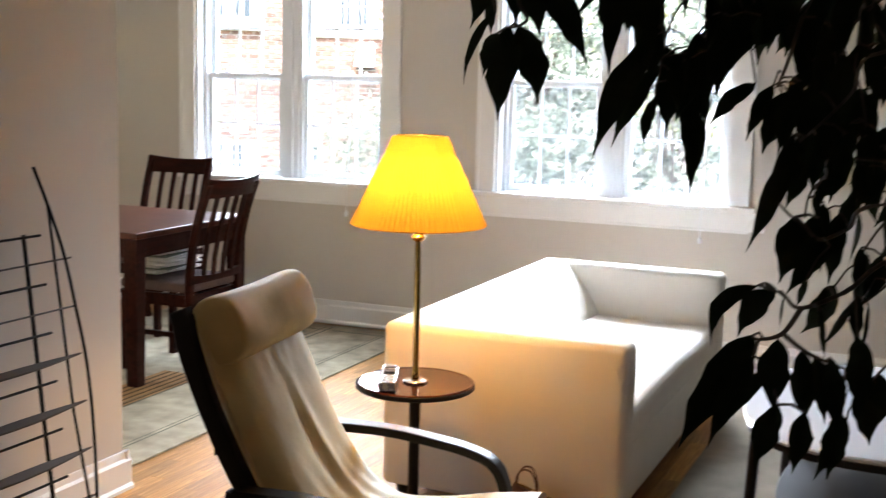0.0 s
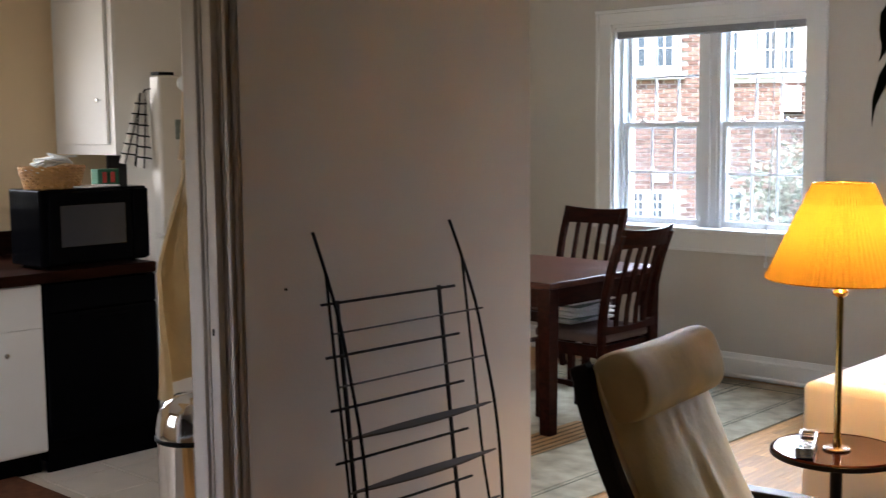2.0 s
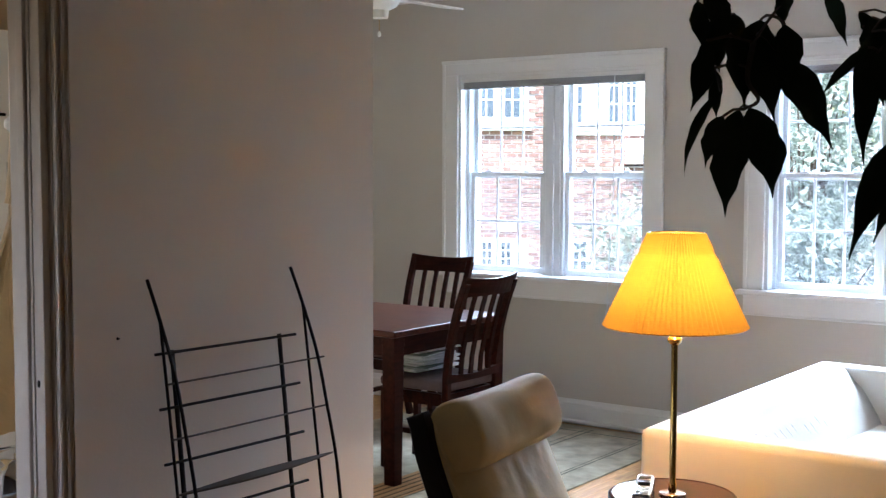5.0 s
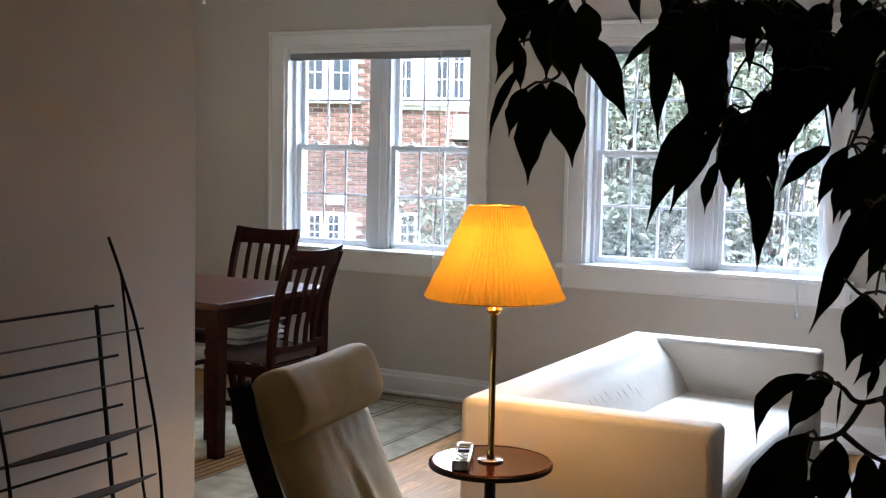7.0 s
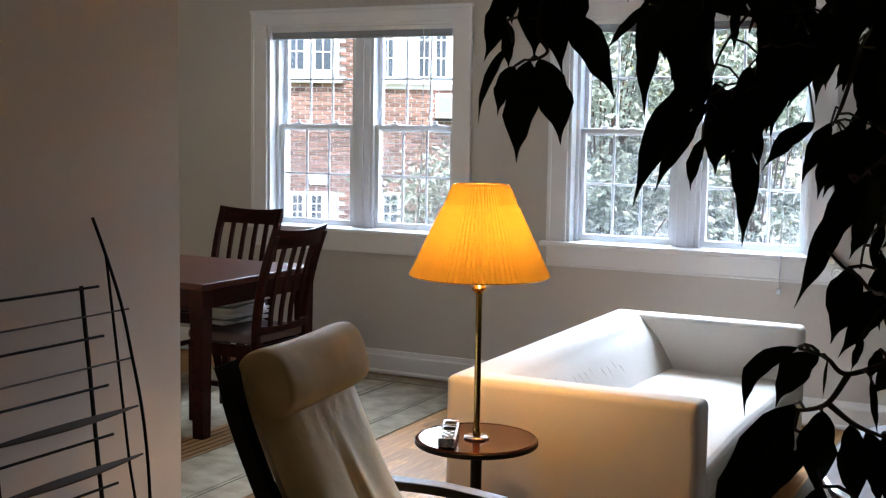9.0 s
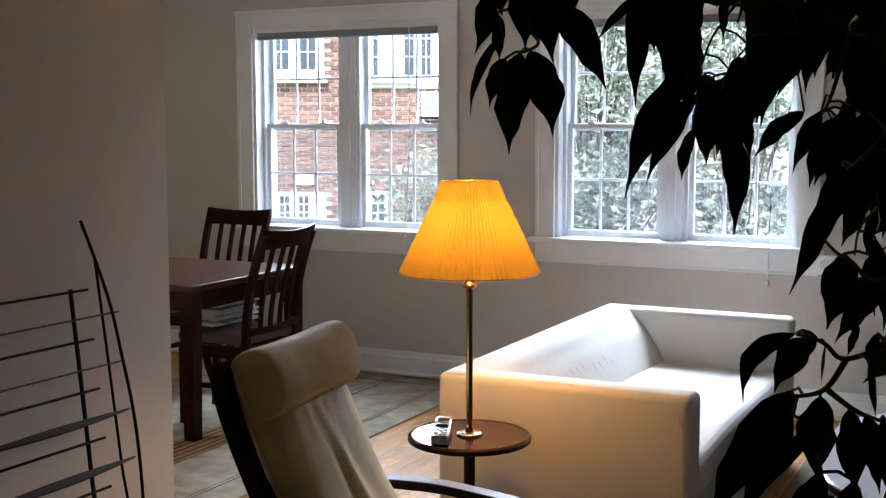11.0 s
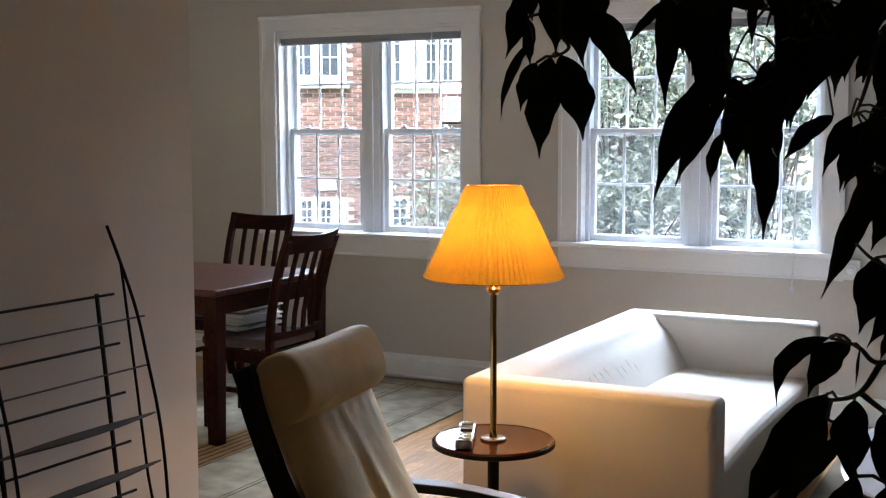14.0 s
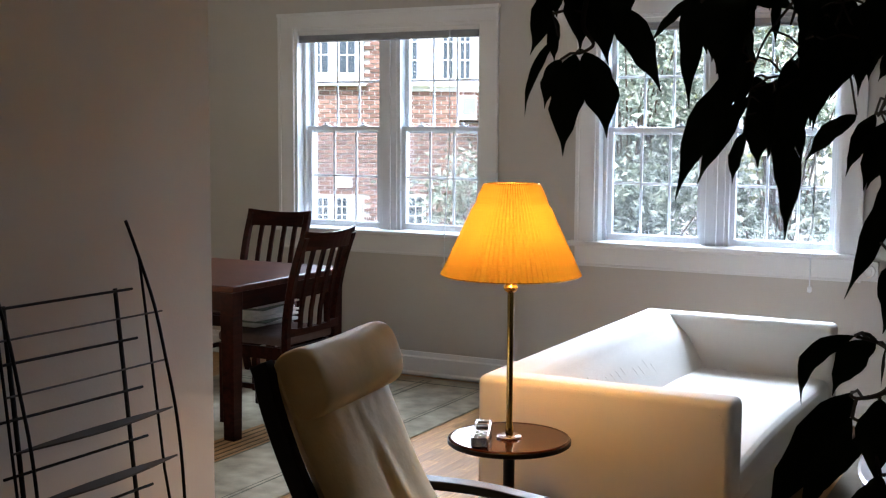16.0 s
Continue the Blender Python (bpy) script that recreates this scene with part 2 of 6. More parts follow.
def part(name, bm, material, parent=None, label="", smooth=False):
    ob = new(name, mesh_of(bm, name, material, smooth))
    if parent:
        ob.parent = parent
    if label:
        ob["label"] = label
    return ob


def piece(name, me, parent, m):
    """One more object on a shared mesh."""
    ob = new(name, me)
    ob.parent = parent
    ob.matrix_basis = m
    return ob


def thing(name, m, label, category, group="", kind=""):
    ob = new(name)
    ob.empty_display_size = 0.1
    ob.matrix_basis = m
    return tagged(ob, label, category, group, kind)


def box(x0, x1, y0, y1, z0, z1, bevel=0.0, seg=2, bm=None):
    own = bmesh.new()
    r = bmesh.ops.create_cube(own, size=1)
    bmesh.ops.transform(own, verts=r["verts"], matrix=Matrix.Translation(((x0 + x1) / 2, (y0 + y1) / 2, (z0 + z1) / 2)) @ Matrix.Diagonal((abs(x1 - x0), abs(y1 - y0), abs(z1 - z0), 1)))
    if bevel:
        bmesh.ops.bevel(own, geom=own.edges[:], offset=bevel, segments=seg, affect="EDGES", profile=0.5)
    return merge(bm, own)


def merge(bm, own):
    if bm is None:
        return own
    me = bpy.data.meshes.new("tmp")
    own.to_mesh(me)
    own.free()
    bm.from_mesh(me)
    bpy.data.meshes.remove(me)
    return bm


def tube(points, radius, sides=8, bm=None, flat=1.0, taper=1.0):
    """A bar swept along a line of points; flat squeezes it sideways."""
    bm = bm or bmesh.new()
    pts = [Vector(p) for p in points]
    rings = []
    for i, p in enumerate(pts):
        d = (pts[min(i + 1, len(pts) - 1)] - pts[max(i - 1, 0)]).normalized()
        up = Vector((0, 1, 0)) if abs(d.y) < 0.9 else Vector((0, 0, 1))
        a = d.cross(up).normalized()
        b = d.cross(a).normalized()
        r = radius * (1 + (taper - 1) * i / max(1, len(pts) - 1))
        rings.append([bm.verts.new(p + (a * math.cos(2 * math.pi * k / sides) * flat + b * math.sin(2 * math.pi * k / sides)) * r) for k in range(sides)])
    for r0, r1 in zip(rings, rings[1:]):
        for k in range(sides):
            bm.faces.new((r0[k], r0[(k + 1) % sides], r1[(k + 1) % sides], r1[k]))
    bm.faces.new(rings[0][::-1])
    bm.faces.new(rings[-1])
    return bm


def lathe(profile, sides=32, at=(0, 0, 0), bm=None, caps=True):
    """A turned shape from (radius, height) pairs."""
    bm = bm or bmesh.new()
    rings = [[bm.verts.new((at[0] + r * math.cos(2 * math.pi * k / sides), at[1] + r * math.sin(2 * math.pi * k / sides), at[2] + z)) for k in range(sides)] for r, z in profile]
    for r0, r1 in zip(rings, rings[1:]):
        for k in range(sides):
            bm.faces.new((r0[k], r0[(k + 1) % sides], r1[(k + 1) % sides], r1[k]))
    if caps and profile[0][0] > 0:
        bm.faces.new(rings[0][::-1])
    if caps and profile[-1][0] > 0:
        bm.faces.new(rings[-1])
    return bm


def slab(profile, y0, y1, bevel=0.0, seg=2, bm=None):
    """A flat outline in x, z, drawn out from y0 to y1."""
    own = bmesh.new()
    a = [own.verts.new((x, y0, z)) for x, z in profile]
    b = [own.verts.new((x, y1, z)) for x, z in profile]
    n = len(a)
    own.faces.new(a)
    own.faces.new(b[::-1])
    for i in range(n):
        own.faces.new((a[i], b[i], b[(i + 1) % n], a[(i + 1) % n]))
    bmesh.ops.recalc_face_normals(own, faces=own.faces[:])
    if bevel:
        rim = [e for e in own.edges if abs(e.verts[0].co.y - e.verts[1].co.y) < 1e-6]
        bmesh.ops.bevel(own, geom=rim, offset=bevel, segments=seg, affect="EDGES", profile=0.5)
    return merge(bm, own)


def band(line, half):
    """The outline of a strip of the given half thickness along a line in x, z."""
    left, right = [], []
    for i, (x, z) in enumerate(line):
        x0, z0 = line[max(i - 1, 0)]
        x1, z1 = line[min(i + 1, len(line) - 1)]
        d = math.hypot(x1 - x0, z1 - z0)
        nx, nz = -(z1 - z0) / d, (x1 - x0) / d
        left.append((x + nx * half, z + nz * half))
        right.append((x - nx * half, z - nz * half))
    return left + right[::-1]


def smooth_line(pts, n=4):
    """Points of a smooth curve through the given ones."""
    out = []
    P = [Vector(p) for p in pts]
    for i in range(len(P) - 1):
        p0, p1, p2, p3 = P[max(i - 1, 0)], P[i], P[i + 1], P[min(i + 2, len(P) - 1)]
        for k in range(n):
            t = k / n
            out.append(0.5 * (2 * p1 + (p2 - p0) * t + (2 * p0 - 5 * p1 + 4 * p2 - p3) * t * t + (3 * p1 - p0 - 3 * p2 + p3) * t ** 3))
    out.append(P[-1])
    return [tuple(p) for p in out]


# ---- the setting ----
YW, XL, CZ = 6.226, -2.656, 2.58
SILL, HEAD = 0.865, 2.10


def structure(name, bm, material, label, category="wall"):
    return tagged(part(name, bm, material), label, category, "", "structure")


floor = structure("floor", box(-2.776, 3.12, -1.62, 6.226, -0.12, -0.012), OAK, "honey oak strip floor with worn varnish", "floor")
box_d = box(-5.33, -2.776, 3.82, 6.226, -0.12, -0.012)
structure("floor_dining", box_d, OAK, "honey oak strip floor under the dining rug", "floor")
kfloor = structure("floor_kitchen", box(-5.55, -2.776, -0.6, 3.72, -0.12, -0.008), GROUT, "grey grout bed of the kitchen tile floor", "floor")
structure("ceiling", box(-5.7, 3.12, -1.62, 6.48, CZ, CZ + 0.12), CEIL, "plain off-white painted plaster ceiling", "ceiling")

# window wall with two openings
wn_ = bmesh.new()
for a, b_, z0, z1 in ((-5.45, -4.39, -0.12, CZ), (-3.08, -2.373, -0.12, CZ), (-1.06, 3.12, -0.12, CZ), (-4.39, -3.08, -0.12, SILL - 0.03), (-4.39, -3.08, HEAD, CZ), (-2.373, -1.06, -0.12, SILL - 0.03), (-2.373, -1.06, HEAD, CZ)):
    box(a, b_, YW, YW + 0.25, z0, z1, bm=wn_)
structure("wall_north", wn_, WALL, "warm off-white plaster wall with two twin windows")
ww = bmesh.new()
DL, DR, DH = 1.16, 1.928, 2.06
for y0, y1, z0, z1 in ((-1.62, DL, -0.12, CZ), (DR, 3.26, -0.12, CZ), (DL, DR, DH, CZ)):
    box(XL - 0.12, XL, y0, y1, z0, z1, bm=ww)
structure("wall_west", ww, WALL, "warm grey-beige plaster wall beside the kitchen doorway")
wr = box(-3.28, -2.776, 3.14, 3.26, -0.12, CZ)
box(-3.28, -3.16, 3.26, 3.82, -0.12, CZ, bm=wr)
structure("wall_return", wr, WALL, "short plaster return of the kitchen wall")
ws = box(-5.67, -3.28, 3.72, 3.82, -0.12, CZ)
structure("wall_kitchen_north", ws, KWALL, "cream painted kitchen wall")
structure("wall_dining_west", box(-5.45, -5.33, 3.82, YW, -0.12, CZ), WALL, "off-white plaster wall beside the dining window")
# never in view; its middle tone tempers the bounce on the west wall
structure("wall_east", box(3.0, 3.12, -1.5, YW, -0.12, CZ), BOUNCE_MID, "plain unseen wall, taupe to hold down bounced light")
# closes the room out of view; made dark to lower the bounce
structure("wall_south", box(XL, 3.12, -1.62, -1.5, -0.12, CZ), BOUNCE_DARK, "plain unseen wall, darkened to cut bounced light")
kb = bmesh.new()
for y0, y1, z0, z1 in ((-0.6, 1.8, -0.12, CZ), (2.58, 3.72, -0.12, CZ), (1.8, 2.58, -0.12, 1.10), (1.8, 2.58, 2.09, CZ)):
    box(-5.67, -5.55, y0, y1, z0, z1, bm=kb)
structure("wall_kitchen_west", kb, KWALL, "cream painted kitchen wall with a small window")
# unseen wall; its opening is made up to house the fill lamp
ks = bmesh.new()
for x0, x1, z0, z1 in ((-5.67, -4.5, -0.12, CZ), (-3.2, -2.776, -0.12, CZ), (-4.5, -3.2, -0.12, 0.95), (-4.5, -3.2, 2.05, CZ)):
    box(x0, x1, -0.72, -0.6, z0, z1, bm=ks)
structure("wall_kitchen_south", ks, KWALL, "unseen cream kitchen wall with an added opening for the fill lamp")


def baseboard(name, m, length):
    bm = slab([(0, 0.02), (0.022, 0.02), (0.022, 0.105), (0.014, 0.115), (0.010, 0.14), (0, 0.14)], 0, length)
    slab([(0, 0), (0.030, 0), (0.030, 0.012), (0.022, 0.022), (0, 0.022)], 0, length, bm=bm)
    ob = structure(name, bm, TRIM, "white painted moulded baseboard", "baseboard")
    ob.matrix_basis = m
    return ob


baseboard("baseboard_north", pose(-5.33, YW, 0, 0, 0, -90), 8.33)
baseboard("baseboard_west", pose(XL, 1.995, 0), 1.288)
baseboard("baseboard_end", pose(-2.637, 3.26, 0, 0, 0, 90), 0.38)
baseboard("baseboard_dining", pose(-5.33, 3.82, 0), 2.4)
baseboard("baseboard_south", pose(3.0, -1.5, 0, 0, 0, 90), 5.6)


def rosette(parent, x, y, z):
    part("rosette", lathe([(0.034, 0), (0.034, 0.006), (0.028, 0.010), (0.024, 0.004), (0.016, 0.004), (0.012, 0.009), (0.0, 0.010)], 20), TRIM, parent).matrix_basis = pose(x, y, z, 90)


def twin_window(name, xl, xr, label, rosettes=()):
    """A twin double-hung window: casing, stool, apron, two sash pairs with muntins and glass."""
    w = tagged(new(name), label, "window", "", "structure")
    cw, ch = 0.112, 0.092
    for a, b_ in ((xl - cw, xl), (xr, xr + cw)):
        bm = box(a, b_, YW - 0.018, YW, SILL, HEAD + 0.0, 0.003)
        mid = a if a < xl - 0.05 else b_ - 0.022
        box(mid, mid + 0.022, YW - 0.026, YW - 0.018, SILL, HEAD + ch - 0.022, 0.003, bm=bm)
        part("casing", bm, TRIM, w)
    bm = box(xl - cw, xr + cw, YW - 0.018, YW, HEAD, HEAD + ch - 0.022, 0.003)
    box(xl - cw - 0.006, xr + cw + 0.006, YW - 0.030, YW, HEAD + ch - 0.022, HEAD + ch, 0.004, bm=bm)
    part("head_casing", bm, TRIM, w)
    part("window_sill", box(xl - cw - 0.03, xr + cw + 0.03, YW - 0.055, YW + 0.13, SILL - 0.028, SILL, 0.007, 3), TRIM, w)
    bm = box(xl - cw, xr + cw, YW - 0.016, YW, SILL - 0.128, SILL - 0.028, 0.003)
    box(xl - cw, xr + cw, YW - 0.022, YW - 0.0, SILL - 0.14, SILL - 0.126, 0.003, bm=bm)
    part("apron", bm, TRIM, w)
    for rx in rosettes:
        part("corner_block", box(rx - 0.045, rx + 0.045, YW - 0.024, YW, SILL - 0.13, SILL - 0.03, 0.003), TRIM, w)
        rosette(w, rx, YW - 0.024, SILL - 0.08)
    jd = bmesh.new()
    box(xl, xl + 0.018, YW, YW + 0.22, SILL, HEAD, bm=jd)
    box(xr - 0.018, xr, YW, YW + 0.22, SILL, HEAD, bm=jd)
    box(xl + 0.018, xr - 0.018, YW, YW + 0.22, HEAD - 0.018, HEAD, bm=jd)
    part("jamb", jd, TRIM, w)
    xm = (xl + xr) / 2
    bm = box(xm - 0.052, xm + 0.052, YW + 0.06, YW + 0.19, SILL, HEAD - 0.018, 0.006)
    box(xm - 0.012, xm + 0.012, YW + 0.048, YW + 0.06, SILL, HEAD - 0.018, 0.003, bm=bm)
    part("mullion", bm, SASH, w)
    zm = 1.475
    for a, b_ in ((xl + 0.018, xm - 0.052), (xm + 0.052, xr - 0.018)):
        tr = box(a, a + 0.022, YW + 0.065, YW + 0.18, SILL, HEAD - 0.018, 0.003)
        box(b_ - 0.022, b_, YW + 0.065, YW + 0.18, SILL, HEAD - 0.018, 0.003, bm=tr)
        part("sash_track", tr, SASH, w)
        for which, y, z0, z1 in (("lower_sash", YW + 0.085, SILL + 0.004, zm + 0.02), ("upper_sash", YW + 0.125, zm - 0.02, HEAD - 0.02)):
            s, e = a + 0.022, b_ - 0.022
            f = 0.028
            bm = box(s, s + f, y, y + 0.032, z0, z1, 0.004)
            box(e - f, e, y, y + 0.032, z0, z1, 0.004, bm=bm)
            box(s, e, y - 0.001, y + 0.033, z0, z0 + f + 0.008, 0.004, bm=bm)
            box(s, e, y - 0.001, y + 0.033, z1 - f, z1, 0.004, bm=bm)
            sash = part(which, bm, SASH, w)
            iw, ih = e - s - 2 * f, z1 - z0 - 2 * f - 0.008
            mb = bmesh.new()
            for k in (1, 2):
                xx = s + f + iw * k / 3
                box(xx - 0.0075, xx + 0.0075, y + 0.011, y + 0.023, z0 + f, z1 - f, 0.003, 1, bm=mb)
            zz = z0 + f + 0.008 + ih / 2
            box(s + f, e - f, y + 0.012, y + 0.022, zz - 0.0075, zz + 0.0075, 0.003, 1, bm=mb)
            part("muntin", mb, MUNTIN, sash)
            pn = part("pane", box(s + f - 0.004, e - f + 0.004, y + 0.015, y + 0.018, z0 + f, z1 - f), GLASS, sash)
            pn.visible_shadow = False
            if which == "lower_sash":
                sc = part("insect_screen", box(s, e, y + 0.075, y + 0.0755, z0, z1), SCREENM, sash, "fine grey insect screen")
                sc.visible_shadow = False
                for lx in (s + iw * 0.28, s + iw * 0.85):
                    lk = box(lx - 0.024, lx + 0.024, y - 0.004, y + 0.02, z1, z1 + 0.010, 0.004)
                    lathe([(0.010, 0), (0.010, 0.012), (0.006, 0.016)], 10, (lx, y + 0.008, z1 + 0.01), bm=lk)
                    part("sash_lock", lk, SASH, sash)
    return w


twin_window("window_1", -4.39, -3.08, "white twin double-hung window with raised blind")
twin_window("window_2", -2.373, -1.06, "white twin double-hung window behind the ficus", (-0.91,))


def blind(xl, xr, cord):
    b = thing("window_blind", pose(0, 0, 0), "grey slatted blind drawn up tight under the head", "blind", "raised window blinds")
    part("head_rail", box(xl + 0.022, xr - 0.022, YW + 0.005, YW + 0.05, HEAD - 0.045, HEAD - 0.019, 0.003), TRIM, b)
    rnd = random.Random(4)
    for k in range(7):
        z = HEAD - 0.046 - k * 0.0044
        j = rnd.uniform(-0.002, 0.002)
        part("slat", box(xl + 0.03, xr - 0.03, YW + 0.006 + j, YW + 0.046 + j, z - 0.0028, z), BLIND, b)
    part("bottom_rail", box(xl + 0.028, xr - 0.028, YW + 0.008, YW + 0.044, HEAD - 0.088, HEAD - 0.076, 0.003), BLIND, b)
    x = xl + cord
    part("tilt_wand", tube([(x, YW + 0.002, HEAD - 0.04), (x + 0.004, YW - 0.004, 1.4), (x + 0.006, YW - 0.066, SILL - 0.02), (x + 0.006, YW - 0.066, SILL - 0.17)], 0.0035, 6), SASH, b)
    part("cord_tassel", lathe([(0.004, 0.0), (0.011, -0.008), (0.012, -0.03), (0.004, -0.036)], 10, (x + 0.006, YW - 0.066, SILL - 0.165)), SASH, b)


blind(-4.39, -3.08, 1.10)
blind(-2.373, -1.06, 1.18)

# kitchen doorway: jamb and fluted casing
door = tagged(new("door_1"), "open doorway to the kitchen with greige fluted casing", "doorway", "", "structure")


def fluted(y0, y1, z1):
    bm = box(XL, XL + 0.016, y0, y1, 0, z1, 0.002)
    n = 5
    w = (y1 - y0) / n
    for k in range(n):
        r = (0.008, 0.004, 0.012, 0.005, 0.015)[n - 1 - k]
        box(XL + 0.016, XL + 0.016 + r, y0 + k * w + 0.004, y0 + (k + 1) * w - 0.004, 0, z1, 0.0035, 2, bm=bm)
    return bm


part("casing", fluted(DR + 0.006, 1.995, DH + 0.16), DTRIM, door)
part("casing", box(XL, XL + 0.020, DL - 0.176, DL - 0.008, 0, DH + 0.16, 0.004), DTRIM, door)
part("head_casing", box(XL, XL + 0.018, DL - 0.008, DR + 0.008, DH + 0.008, DH + 0.16, 0.003), DTRIM, door)
jm = box(XL - 0.125, XL + 0.008, DR - 0.02, DR, 0, DH, 0.003)
box(XL - 0.125, XL + 0.008, DL, DL + 0.02, 0, DH, 0.003, bm=jm)
box(XL - 0.125, XL + 0.008, DL + 0.02, DR - 0.02, DH - 0.02, DH, 0.003, bm=jm)
box(XL - 0.075, XL - 0.045, DR - 0.032, DR - 0.02, 0, DH - 0.02, 0.003, bm=jm)
box(XL - 0.038, XL - 0.030, DR - 0.025, DR - 0.02, 0, DH - 0.02, 0.002, bm=jm)
part("jamb", jm, DTRIM, door)
part("screw_hole", lathe([(0.006, 0), (0.004, 0.0015)], 12), BLACK, door, "small dark hole in the casing").matrix_basis = pose(-2.672, DR - 0.0205, 0.936, 90, 0, 0) @ Matrix.Scale(1.8, 4, (0, 1, 0))
part("nail", lathe([(0.004, 0), (0.003, 0.006)], 8), BLACK, door, "dark nail in the wall").matrix_basis = pose(XL, 2.15, 1.03, 0, 90, 0)

# ---- living room things ----
def sofa():
    x0, x1, y0, y1, h = -1.766, -0.895, 3.552, 5.335, 0.655
    s = thing("sofa", pose(x0, y0, 0), "white slipcovered two-seat sofa with boxy arms", "sofa")
    W, D = x1 - x0, y1 - y0
    part("base", box(0.015, W - 0.02, 0.02, D - 0.02, 0.075, 0.30, 0.02, 3), SOFA, s, smooth=True)
    for a, b_ in ((0, 0.135), (D - 0.135, D)):
        part("arm", box(0.0, W, a, b_, 0.07, h, 0.028, 4), SOFA, s, smooth=True)
    prof = [(0.0, 0.07), (0.0, h - 0.03), (0.008, h - 0.010), (0.028, h - 0.001), (0.12, h - 0.001), (0.160, h - 0.014), (0.19, h - 0.045), (0.235, 0.565), (0.285, 0.485), (0.315, 0.43), (0.32, 0.30), (0.20, 0.07)]
    front = smooth_line(prof[1:10], 5)
    bm = slab([prof[0]] + front + prof[10:], 0.10, D - 0.10)
    part("back", bm, SOFA, s, "white padded back with pulled creases", True)
    rnd = random.Random(8)
    slope = [(x, z) for x, z in front if x > 0.16]

    def face_x(q):
        return next(x0 + (x1 - x0) * (z0 - q) / (z0 - z1) for (x0, z0), (x1, z1) in zip(slope, slope[1:]) if z0 >= q >= z1)

    for k in range(11):
        y = 0.42 + k * 0.062 + (0.05 if k > 6 else 0) + rnd.uniform(-0.01, 0.01)
        z = 0.545 - 0.004 * k + rnd.uniform(-0.012, 0.012)
        part("crease", tube([(face_x(q) - 0.0031, y + (z - q) * 0.45, q) for q in (z + 0.035, z + 0.012, z - 0.018, z - 0.045)], 0.0042, 8, taper=0.5), SOFA, s, smooth=True)
    sb = box(0.19, W - 0.004, 0.128, D - 0.128, 0.285, 0.425, 0.045, 4)
    bmesh.ops.subdivide_edges(sb, edges=sb.edges[:], cuts=3, use_grid_fill=True)
    for v in sb.verts:
        if v.co.z > 0.36:
            u = (v.co.y - 0.128) / (D - 0.256)
            v.co.z += 0.018 * math.sin(math.pi * max(0, min(1, u))) + 0.004 * math.sin(v.co.y * 23 + v.co.x * 9)
    part("seat", sb, SOFA, s, smooth=True)
    sm = bmesh.new()
    for k, y in enumerate((0.93, 0.965, 0.78)):
        tube([(0.28, y + 0.03, 0.443), (0.5, y, 0.444), (W - 0.05, y - 0.02, 0.437)], 0.0035, 6, bm=sm)
    part("seam", sm, SOFA, s)
    fold = bmesh.new()
    tube(smooth_line([(W - 0.052, -0.0005, h - 0.05), (W - 0.040, -0.0015, h - 0.065), (W - 0.036, -0.001, h - 0.09)], 4), 0.0024, 6, bm=fold, taper=0.4)
    tube(smooth_line([(W - 0.044, -0.0005, h - 0.042), (W - 0.030, -0.001, h - 0.06), (W - 0.028, 0.0, h - 0.10)], 4), 0.0022, 6, bm=fold, taper=0.4)
    part("fold", fold, SOFA, s, "tucked fold at the arm corner", True)
    for fx in (0.06, W - 0.08):
        for fy in (0.07, D - 0.07):
            part("foot", lathe([(0.022, 0), (0.03, 0.078)], 12, (fx, fy, 0)), BLACKW, s)


sofa()


